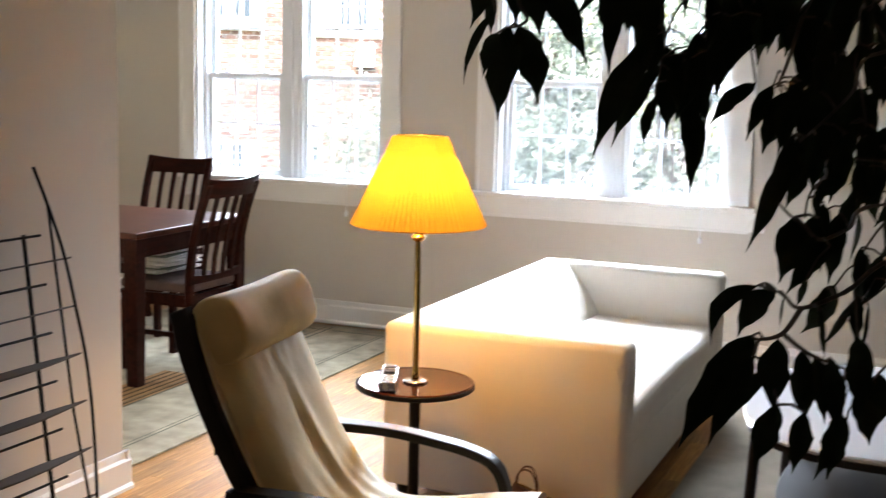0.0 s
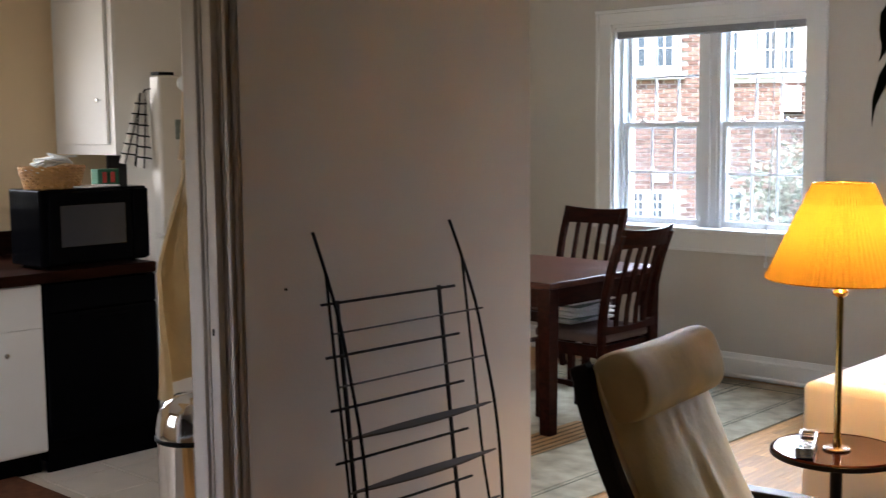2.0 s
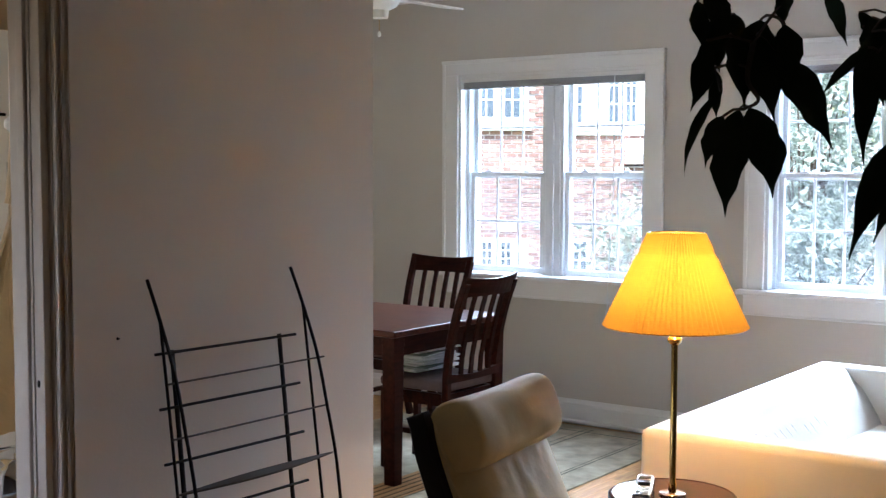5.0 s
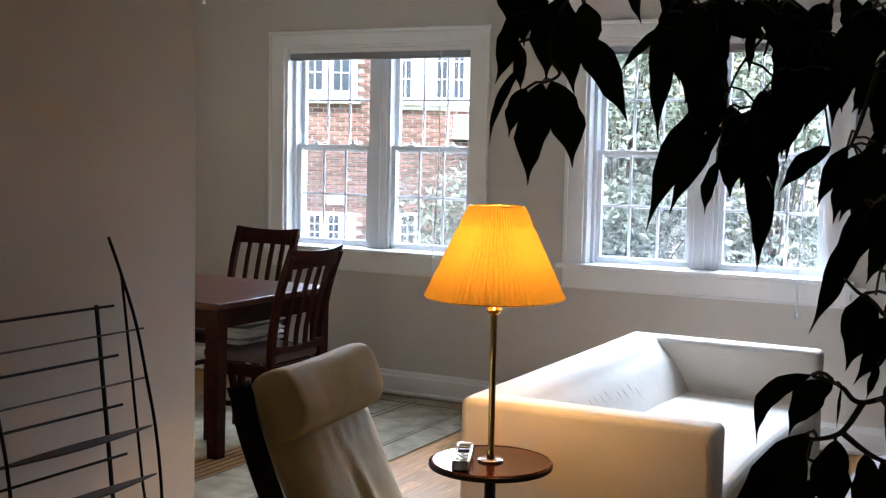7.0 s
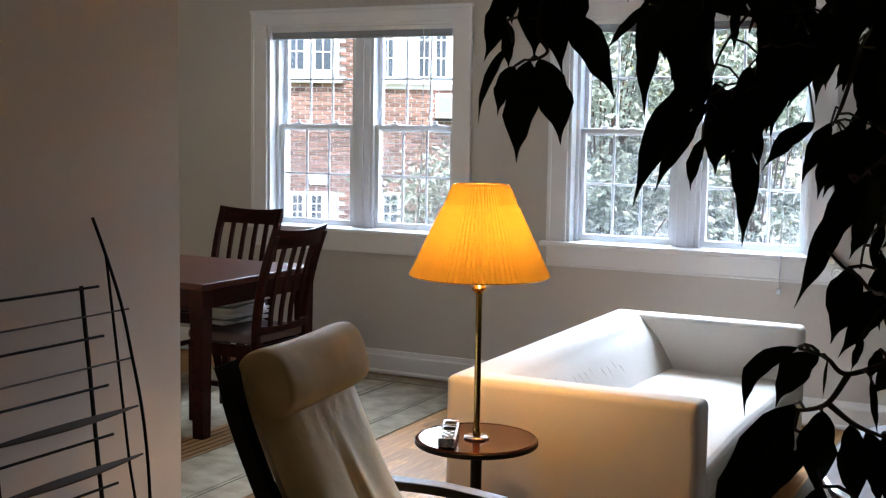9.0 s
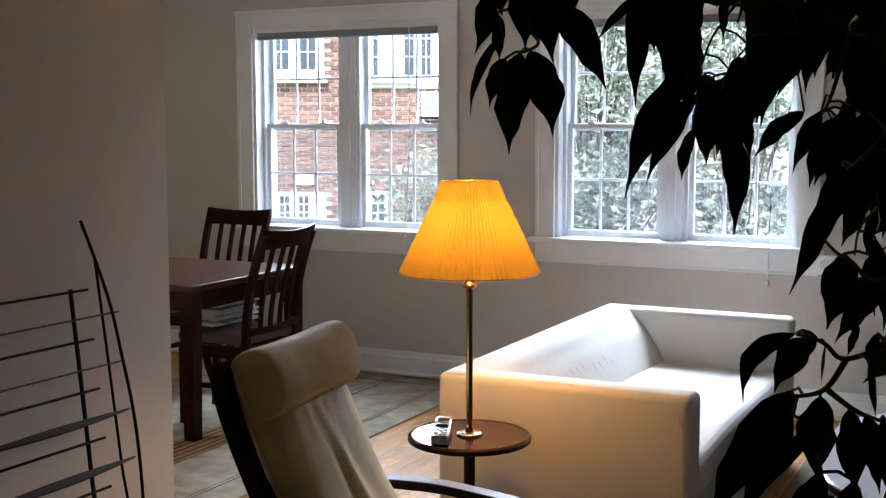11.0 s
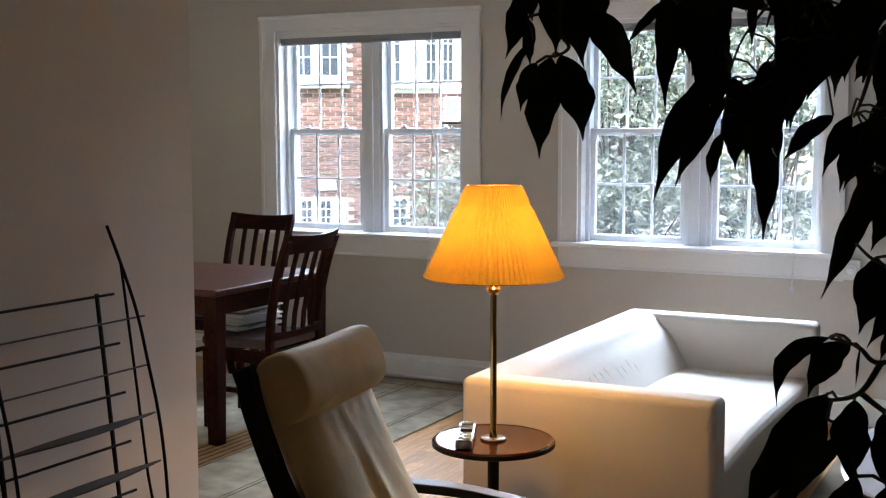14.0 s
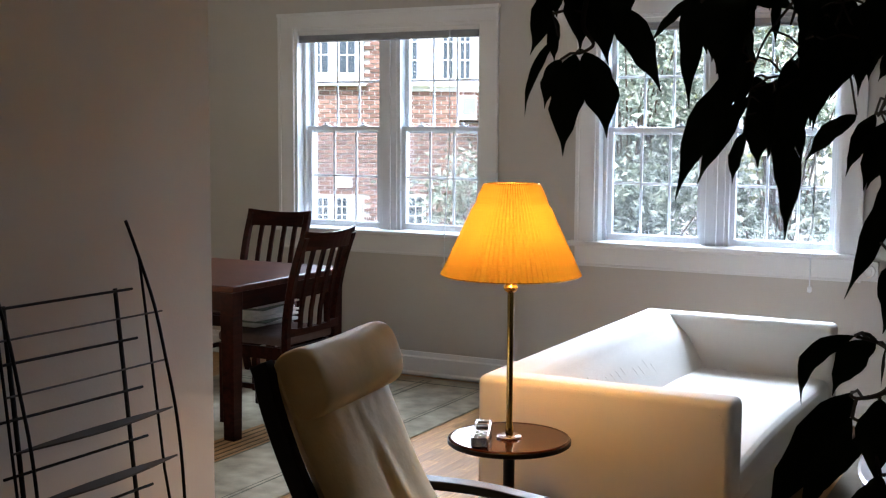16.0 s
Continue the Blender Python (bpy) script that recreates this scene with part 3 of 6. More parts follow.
def tray_lamp():
    x, y = -1.527, 3.302
    s = thing("floor_lamp", pose(x, y, 0), "lit brass floor lamp with amber pleated shade and round tray", "lamp")
    part("base", lathe([(0.155, 0), (0.1550, 0.0120), (0.1450, 0.0220), (0.0300, 0.0300), (0.0200, 0.0500)], 40), BLACKW, s, smooth=True)
    part("lower_pole", lathe([(0.0170, 0.0300), (0.0181, 0.4954), (0.0319, 0.5007), (0.0319, 0.5071)], 20), BLACKW, s, "black lower pole", True)
    part("tray", lathe([(0.0000, 0.5071), (0.1756, 0.5071), (0.1852, 0.5092), (0.1895, 0.5156), (0.1895, 0.5252), (0.1852, 0.5284), (0.1788, 0.5263), (0.0000, 0.5252)], 64), TRAYW, s, "glossy round mahogany tray")
    part("tray_rim", lathe([(0.1879, 0.5071), (0.1921, 0.5103), (0.1921, 0.5220), (0.1879, 0.5241)], 64), BLACKW, s, "black tray edge")
    part("collar", lathe([(0.040, 0.5263), (0.040, 0.5310), (0.037, 0.5335), (0.012, 0.5340)], 28), SILVER, s, "dull steel disc under the pole", True)
    part("pole", lathe([(0.0125, 0.5335), (0.0125, 0.560), (0.0101, 0.563), (0.0101, 0.9851)], 18), BRASS, s, "polished brass pole", True)
    part("socket", lathe([(0.0106, 0.9797), (0.0213, 0.9883), (0.0234, 0.9968), (0.0149, 1.0053), (0.0170, 1.0223), (0.0192, 1.0649), (0.0149, 1.0756)], 20), BRASS, s, "brass lamp socket", True)
    part("bulb", lathe([(0.0106, 1.0756), (0.0128, 1.0968), (0.0202, 1.1235), (0.0213, 1.1447), (0.0149, 1.1628), (0.0000, 1.1692)], 16), BULB, s, "glowing bulb", True)
    bm = bmesh.new()
    n = 78
    rows = 14
    rings = []
    for j in range(rows + 1):
        t = j / rows
        z = 1.035 + 0.280 * t
        r = 0.213 + (0.083 - 0.213) * t + (-0.0035 if j == 11 else 0.0)
        amp = 0.0042 * (1 - 0.35 * t)
        rings.append([bm.verts.new(((r + (amp if k % 2 else -amp)) * math.cos(math.pi * k / n), (r + (amp if k % 2 else -amp)) * math.sin(math.pi * k / n), z + (0.002 if j == 0 and k % 2 else 0))) for k in range(2 * n)])
    for r0, r1 in zip(rings, rings[1:]):
        for k in range(2 * n):
            bm.faces.new((r0[k], r0[(k + 1) % (2 * n)], r1[(k + 1) % (2 * n)], r1[k]))
    shade = part("shade", bm, SHADE, s, "amber pleated fabric shade, lit from inside")
    part("lower_wire", lathe([(0.2108, 1.0330), (0.2124, 1.0351), (0.2108, 1.0372), (0.2092, 1.0351), (0.2108, 1.0330)], 48, caps=False), BRASS, shade)
    part("upper_wire", lathe([(0.0820, 1.3119), (0.0836, 1.3140), (0.0820, 1.3161), (0.0804, 1.3140), (0.0820, 1.3119)], 40, caps=False), BRASS, shade)
    for k in range(3):
        a = 2.1 * k
        part("spoke", tube([(0, 0, 1.288), (0.083 * math.cos(a), 0.083 * math.sin(a), 1.314)], 0.0018, 6), BRASS, shade)
    li = new("lamp_bulb_light", bpy.data.lights.new("lamp_bulb_light", "POINT"))
    li.data.energy, li.data.color, li.data.shadow_soft_size = LAMP_POWER, (1.0, 0.53, 0.16), 0.035
    li.location = (x, y, 1.145)


tray_lamp()


def handset():
    s = thing("cordless_handset", pose(-1.585, 3.225, 0.5285, 0, 0, 22), "silver cordless telephone handset lying on the lamp tray", "telephone")
    body = slab([(-0.10, 0.004), (-0.092, 0.0), (0.092, 0.0), (0.10, 0.006), (0.102, 0.034), (0.082, 0.043), (0.045, 0.036), (0.02, 0.030), (-0.05, 0.026), (-0.096, 0.030)], -0.027, 0.027, 0.006, 3)
    body.transform(Matrix.Rotation(radians(90), 4, "Z"))
    shell = part("shell", body, SILVER, s, "bright silver shell", True)
    part("base_strip", box(-0.026, 0.026, -0.092, 0.092, -0.001, 0.007, 0.003), BLACK, shell, "black underside")
    part("earpiece", box(-0.019, 0.019, 0.062, 0.088, 0.038, 0.0445, 0.003, 2), CHROME, shell, "chrome earpiece")
    part("screen", box(-0.018, 0.018, 0.018, 0.052, 0.030, 0.0365, 0.002, 1), SCREEN, shell, "grey display")
    for i in range(3):
        for j in range(4):
            part("button", box(-0.018 + 0.013 * i, -0.008 + 0.013 * i, -0.075 + 0.019 * j, -0.063 + 0.019 * j, 0.026, 0.0315, 0.001, 1), CHROME if (i + j) % 2 else INK, shell)


handset()


def armchair():
    s = thing("armchair", pose(-1.162, 2.372, 0, 0, 0, 7), "cream leather cantilever armchair with black bentwood frame", "armchair")
    back = smooth_line([(-0.405, 0.945), (-0.378, 0.88), (-0.315, 0.74), (-0.235, 0.58), (-0.145, 0.455), (-0.05, 0.40), (0.08, 0.405), (0.22, 0.435), (0.335, 0.452)], 4)
    fine = smooth_line(back, 3)
    n = len(fine)
    own = bmesh.new()
    rows = []
    ny = 30
    for i, (x, z) in enumerate(fine):
        u = i / (n - 1)
        d = 0.050 if u > 0.07 else 0.044
        x0, z0 = fine[max(i - 2, 0)]
        x1, z1 = fine[min(i + 2, n - 1)]
        L = math.hypot(x1 - x0, z1 - z0)
        nx, nz = -(z1 - z0) / L, (x1 - x0) / L
        ring = []
        for k in range(ny + 1):
            v = -1 + 2 * k / ny
            edge = (1 - abs(v) ** 6) ** 0.5
            # slack leather: two long folds down the middle, puckers under the pillow, a soft swell
            wr = 0.004 * math.sin(9 * u + 2.2 * v) + 0.009 * math.exp(-((v - 0.9 * (u - 0.22)) / 0.09) ** 2 - ((u - 0.38) / 0.12) ** 2)
            wr -= 0.008 * math.exp(-((v + 0.16 - 0.7 * (u - 0.2)) / 0.07) ** 2 - ((u - 0.36) / 0.10) ** 2)
            wr += 0.0010 * math.sin(26 * v + 18 * u) * math.exp(-((u - 0.19) / 0.05) ** 2) + 0.0016 * math.sin(21 * v - 30 * u) * math.exp(-((u - 0.5) / 0.12) ** 2)
            ring.append(own.verts.new((x + nx * (d * edge + wr * edge), 0.226 * v, z + nz * (d * edge + wr * edge))))
        for k in range(ny, -1, -1):
            v = -1 + 2 * k / ny
            edge = (1 - abs(v) ** 6) ** 0.5
            ring.append(own.verts.new((x - nx * d * 0.8 * edge, 0.226 * v, z - nz * d * 0.8 * edge)))
        rows.append(ring)
    m = len(rows[0])
    for r0, r1 in zip(rows, rows[1:]):
        for k in range(m):
            own.faces.new((r0[k], r0[(k + 1) % m], r1[(k + 1) % m], r1[k]))
    own.faces.new(rows[0])
    own.faces.new(rows[-1][::-1])
    bmesh.ops.recalc_face_normals(own, faces=own.faces[:])
    bmesh.ops.remove_doubles(own, verts=own.verts[:], dist=0.0004)
    cu = part("cushion", own, CREAM, s, "creased cream leather cushion", True)
    # head pillow: a flat soft cushion folded over the top of the back
    hp = bmesh.new()
    rows = []
    for j in range(25):
        v = math.sin(math.pi / 2 * (-1 + j / 12))
        sh = 0.86 + 0.14 * (1 - abs(v) ** 14) ** 0.5
        ring = []
        for k in range(36):
            a = 2 * math.pi * k / 36
            c, d = math.cos(a), math.sin(a)
            ra, rb = 0.066 * sh, 0.082 * (0.2 + 0.8 * sh)
            ux = ra * math.copysign(abs(c) ** 0.78, c)
            uz = rb * math.copysign(abs(d) ** 0.78, d)
            soft = 0.0026 * math.sin(5 * v + 2 * a) + 0.0008 * math.sin(17 * v + a)
            t = radians(20)
            ux += soft * c
            ring.append(hp.verts.new((-0.350 + ux * math.cos(t) - uz * math.sin(t), 0.216 * v - 0.004, 0.918 + ux * math.sin(t) + uz * math.cos(t) - 0.006 * (1 - v * v) * max(0, d))))
        rows.append(ring)
    for r0, r1 in zip(rows, rows[1:]):
        for k in range(36):
            hp.faces.new((r0[k], r0[(k + 1) % 36], r1[(k + 1) % 36], r1[k]))
    for ring, out in ((rows[0], -1), (rows[-1], 1)):
        mid = hp.verts.new(sum((v.co for v in ring), Vector()) / 36 + Vector((0, 0.008 * out, 0)))
        for k in range(36):
            hp.faces.new((ring[k], ring[(k + 1) % 36], mid))
    bmesh.ops.recalc_face_normals(hp, faces=hp.faces[:])
    part("head_pillow", hp, CREAM, s, "plump cream leather head pillow", True)
    frame_line = [(x - 0.016 - 0.016 * math.sin(math.pi * min(i, 18) / 18), z - 0.010 - 0.008 * math.sin(math.pi * min(i, 18) / 18)) for i, (x, z) in enumerate(back)]
    frame_line = [(x, z - (0.035 if i > 16 else 0.0)) for i, (x, z) in enumerate(frame_line)]
    for y in (-0.258, 0.226):
        part("seat_rail", slab(band([(frame_line[0][0] - 0.012, frame_line[0][1] + 0.03)] + frame_line, 0.022), y, y + 0.034, 0.003, 1), BLACKW, s)
    for z, x in ((0.90, -0.445), (0.66, -0.345), (0.38, -0.13), (0.34, 0.16)):
        part("cross_slat", box(x - 0.012, x + 0.004, -0.226, 0.226, z - 0.03, z + 0.03, 0.003), BLACKW, s)
    loop = smooth_line([(-0.40, 0.028), (0.05, 0.012), (0.17, 0.03), (0.222, 0.13), (0.218, 0.33), (0.212, 0.44), (0.182, 0.508), (0.115, 0.540), (0.0, 0.560), (-0.12, 0.572), (-0.27, 0.572)], 5)
    for y in (-0.312, 0.262):
        part("side_frame", slab(band(loop, 0.012), y, y + 0.052, 0.004, 2), BLACKW, s, "bent black wooden arm and runner")
        part("rear_leg", slab(band(smooth_line([(-0.39, 0.03), (-0.33, 0.25), (-0.28, 0.575)], 4), 0.012), y + 0.012, y + 0.044, 0.003, 1), BLACKW, s)
    part("rear_bar", box(-0.31, -0.29, -0.29, 0.29, 0.36, 0.42, 0.004), BLACKW, s)


armchair()


def magazine_rack():
    s = thing("wire_rack", pose(XL, 0, 0), "tall black wire rack leaning on the wall", "rack")
    bow = [(0.014, 1.187), (0.067, 1.073), (0.127, 0.923), (0.168, 0.764), (0.205, 0.606), (0.228, 0.425), (0.240, 0.18), (0.236, 0.012)]
    for y in (2.244, 2.826):
        part("bow", tube([(x, y, z) for x, z in smooth_line(bow, 4)], 0.0052, 8), BLACK, s, smooth=True)
        part("rail", tube([(0.067, y, 1.073), (0.110, y, 0.756), (0.155, y, 0.41), (0.234, y, 0.02)], 0.0045, 8), BLACK, s, smooth=True)
    for y in (2.30, 2.735):
        part("upright", tube([(0.050, y, 0.985), (0.080, y, 0.72), (0.112, y, 0.42), (0.16, y, 0.02)], 0.0095, 8, flat=0.45), BLACK, s, smooth=True)
    k = 0
    z = 0.977
    while z > 0.12:
        t = (0.985 - z) / 0.965
        d = 0.050 + 0.11 * t
        if k % 2 == 0:
            part("rod", tube([(d + 0.008, 2.232, z + 0.003), (d + 0.008, 2.80, z)], 0.0045, 7), BLACK, s, smooth=True)
        else:
            d2 = d + 0.045
            if k < 5:
                part("thin_rod", tube([(d2, 2.236, z), (d2, 2.884, z)], 0.0032, 7), SHELFM, s, smooth=True)
            else:
                bm = bmesh.new()
                lens = [(-0.022 * math.sin(math.pi * i / 16), 2.236 + 0.65 * i / 16) for i in range(17)] + [(0.036 * math.sin(math.pi * i / 16), 2.236 + 0.65 * i / 16) for i in range(15, 0, -1)]
                up = [bm.verts.new((d2 + x, y, z + 0.003)) for x, y in lens]
                dn = [bm.verts.new((d2 + x, y, z - 0.003)) for x, y in lens]
                bm.faces.new(up)
                bm.faces.new(dn[::-1])
                for i in range(len(lens)):
                    bm.faces.new((up[i], dn[i], dn[(i + 1) % len(lens)], up[(i + 1) % len(lens)]))
                bmesh.ops.recalc_face_normals(bm, faces=bm.faces[:])
                part("shelf", bm, SHELFM, s, "narrow leaf-shaped metal shelf")
        z -= 0.0768
        k += 1


magazine_rack()


def coffee_table():
    s = thing("coffee_table", pose(-0.08, 3.99, 0), "oval white-topped coffee table with black legs", "table")

    def oval(profile, n=72):
        """A turned shape pulled into a soft oblong."""
        bm = lathe(profile, n)
        for v in bm.verts:
            r = math.hypot(v.co.x, v.co.y)
            if r > 1e-6:
                c, d = abs(v.co.x) / r, abs(v.co.y) / r
                f = (c ** 2.7 + d ** 2.7) ** (-1 / 2.7)
                v.co.x *= f * 1.03
                v.co.y *= f * 1.30
        return bm

    part("tabletop", oval([(0.0, 0.435), (0.46, 0.435), (0.475, 0.440), (0.478, 0.447), (0.47, 0.452), (0.0, 0.453)]), WHITETOP, s, "glossy white oval top")
    part("rim", oval([(0.44, 0.412), (0.466, 0.412), (0.470, 0.434), (0.44, 0.434)]), BLACKW, s, "black rim under the top")
    for x, y in ((-0.40, -0.47), (0.40, -0.47), (-0.40, 0.47), (0.40, 0.47)):
        part("leg", tube([(x * 1.04, y * 1.04, 0.0), (x, y, 0.42)], 0.017, 10), BLACKW, s, smooth=True)
    part("shelf", oval([(0.0, 0.15), (0.36, 0.15), (0.365, 0.158), (0.36, 0.166), (0.0, 0.166)], 48), BLACKW, s)


coffee_table()


def shoulder_bag():
    """A slouching bag: its body narrows to the mouth, two looped handles stand up."""
    s = thing("leather_bag", pose(-1.135, 3.415, 0.012, 0, 0, 8) @ Matrix.Scale(0.66, 4), "slouching brown leather bag with a looped handle beside the sofa", "bag")
    bm = bmesh.new()
    rows = []
    for j in range(9):
        t = j / 8
        z = 0.30 * t
        a = 0.155 + 0.025 * math.sin(math.pi * t) - 0.03 * t
        b_ = 0.070 * (1 - 0.75 * t * t) + 0.006
        rows.append([bm.verts.new((a * math.copysign(abs(math.cos(q)) ** 0.7, math.cos(q)), b_ * math.sin(q) + 0.006 * math.sin(5 * q + 4 * t), z + (0.0 if j < 5 else -0.20 * (t - 0.5) * (0.5 + 0.5 * math.cos(q))) + 0.004 * math.sin(3 * q + j))) for q in (2 * math.pi * k / 32 for k in range(32))])
    for r0, r1 in zip(rows, rows[1:]):
        for k in range(32):
            bm.faces.new((r0[k], r0[(k + 1) % 32], r1[(k + 1) % 32], r1[k]))
    bm.faces.new(rows[0][::-1])
    bm.faces.new(rows[-1])
    part("body", bm, BAGL, s, "brown leather body", True)
    for y in (-0.018, 0.018):
        part("handle", tube(smooth_line([(-0.11, y, 0.285), (-0.105, y, 0.335), (-0.075, y * 1.4, 0.372), (-0.035, y * 1.4, 0.365), (-0.012, y, 0.31), (-0.008, y, 0.262)], 5), 0.0075, 8, flat=0.6), BAGL, s, "looped leather handle", True)
    part("zip", tube([(-0.12, 0, 0.297), (0.0, 0.0, 0.258), (0.12, 0, 0.203)], 0.004, 6), BRASS, s, "brass zip along the mouth")


shoulder_bag()
rc = tagged(part("carpet", box(-0.84, 1.9, 2.5, 5.6, 0.001, 0.012, 0.003), CARPET), "plain beige carpet under the coffee table", "rug")

# dining rug with border lines and a striped brown band
rug = thing("rug", pose(0, 0, 0.001), "pale wool rug with thin dark border lines", "rug")
part("field", box(-4.5, -2.77, 3.40, 6.10, 0.0, 0.010, 0.003), RUG, rug)
for x, w in ((-2.93, 0.006), (-2.955, 0.003), (-3.30, 0.008), (-3.345, 0.004)):
    part("border_line", box(x - w, x, 3.46, 6.04, 0.0095, 0.0114), RUGL, rug)
for y, w in ((5.97, 0.006), (5.62, 0.008), (5.575, 0.004)):
    part("border_line", box(-4.45, -2.935 if y > 5.9 else -3.35, y - w, y, 0.0095, 0.0118), RUGL, rug)
part("brown_band", box(-3.54, -3.305, 3.5, 4.72, 0.0095, 0.0112), RUGB, rug, "brown striped band")
for k in range(5):
    x = -3.325 - 0.043 * k
    part("stripe", box(x - 0.011, x, 3.5, 4.72, 0.011, 0.0122), RUGD, rug)


# ---- dining set ----
def dining_table():
    s = thing("dining_table", pose(-3.431, 4.362, 0), "dark cherry wood dining table with square legs", "table")
    W, D = 1.06, 0.95
    part("tabletop", box(-W, 0, 0, D, 0.718, 0.749, 0.006, 3), TABLEW, s)
    ap = box(-W + 0.05, -0.05, 0.03, 0.052, 0.625, 0.716)
    box(-W + 0.05, -0.05, D - 0.052, D - 0.03, 0.625, 0.716, bm=ap)
    box(-0.052, -0.03, 0.05, D - 0.05, 0.625, 0.716, bm=ap)
    box(-W + 0.03, -W + 0.052, 0.05, D - 0.05, 0.625, 0.716, bm=ap)
    part("apron", ap, MAHOG, s)
    for x in (-0.085, -W + 0.008):
        for y in (0.008, D - 0.085):
            bm = box(x, x + 0.077, y, y + 0.077, 0, 0.717, 0.003)
            for v in bm.verts:
                if v.co.z < 0.1:
                    v.co.x += (x + 0.0385 - v.co.x) * 0.22
                    v.co.y += (y + 0.0385 - v.co.y) * 0.22
            part("leg", bm, MAHOG, s)


dining_table()


def dining_chair():
    """Local: the seat faces +x; the back stands at x = 0."""
    s = thing("dining_chair", Matrix(), "dark cherry wood slat-back dining chair", "chair", "chairs round the dining table")
    part("seat", box(0.03, 0.44, -0.215, 0.215, 0.415, 0.465, 0.018, 3), SEATF, s, "taupe padded seat", True)
    ap = box(0.05, 0.43, -0.20, -0.18, 0.345, 0.405)
    box(0.05, 0.43, 0.18, 0.20, 0.345, 0.405, bm=ap)
    box(0.41, 0.43, -0.18, 0.18, 0.345, 0.405, bm=ap)
    box(0.03, 0.05, -0.18, 0.18, 0.345, 0.405, bm=ap)
    part("seat_frame", ap, MAHOG, s)
    post = smooth_line([(-0.035, 0.0), (0.02, 0.22), (0.03, 0.45), (0.012, 0.62), (-0.03, 0.80), (-0.085, 0.955)], 4)
    for y in (-0.225, 0.188):
        part("back_post", slab(band(post, 0.018), y, y + 0.037, 0.004, 1), MAHOG, s)
    for x in (0.40,):
        for y in (-0.212, 0.177):
            part("front_leg", box(x, x + 0.035, y, y + 0.035, 0, 0.405, 0.003), MAHOG, s)

    def rail(z0, z1, x0, x1, bow):
        bm = bmesh.new()
        cols = []
        for k in range(11):
            v = -1 + k / 5
            b_ = -bow * (1 - v * v)
            y = 0.224 * v
            cols.append([bm.verts.new(p) for p in ((x0 + b_ - 0.011, y, z0), (x0 + b_ + 0.011, y, z0), (x1 + b_ + 0.011, y, z1 + 0.016 * v * v), (x1 + b_ - 0.011, y, z1 + 0.016 * v * v))])
        for a, b_ in zip(cols, cols[1:]):
            for k in range(4):
                bm.faces.new((a[k], a[(k + 1) % 4], b_[(k + 1) % 4], b_[k]))
        bm.faces.new(cols[0])
        bm.faces.new(cols[-1][::-1])
        bmesh.ops.recalc_face_normals(bm, faces=bm.faces[:])
        return bm

    part("top_rail", rail(0.885, 0.968, -0.058, -0.088, 0.028), MAHOG, s)
    part("bottom_rail", rail(0.465, 0.495, 0.020, 0.020, 0.012), MAHOG, s)
    for k in range(4):
        y = -0.120 + 0.080 * k
        b_ = (1 - (y / 0.224) ** 2)
        part("slat", slab(band([(0.018 - 0.012 * b_, 0.48), (0.012 - 0.016 * b_, 0.58), (-0.008 - 0.022 * b_, 0.70), (-0.034 - 0.026 * b_, 0.81), (-0.060 - 0.028 * b_, 0.90)], 0.006), y - 0.0135, y + 0.0135), MAHOG, s)
    part("stretcher", box(0.03, 0.41, -0.205, -0.187, 0.19, 0.215), MAHOG, s)
    part("stretcher", box(0.03, 0.41, 0.187, 0.205, 0.19, 0.215), MAHOG, s)
    return s


c1 = dining_chair()
c1.matrix_basis = pose(-3.315, 4.862, 0.011, 0, 0, 180)
c2 = copy_thing(c1, pose(-4.235, 5.755, 0.011, 0, 0, -90))
c2["label"] = "dark cherry slat-back dining chair under the window"

pp = thing("newspaper_stack", pose(-3.72, 4.97, 0.477), "untidy stack of folded newspapers on a chair seat", "newspapers")
rnd = random.Random(3)
for k in range(11):
    part("newspaper", box(-0.10 + rnd.uniform(-0.012, 0.012), 0.10 + rnd.uniform(-0.015, 0.015), -0.17 + rnd.uniform(-0.02, 0.02), 0.17 + rnd.uniform(-0.02, 0.02), 0.0, 0.0095, 0.003, 2), INK if k % 6 == 2 else PAPER, pp).matrix_basis = pose(0, 0, 0.0108 * k, 0, 0, rnd.uniform(-9, 9))

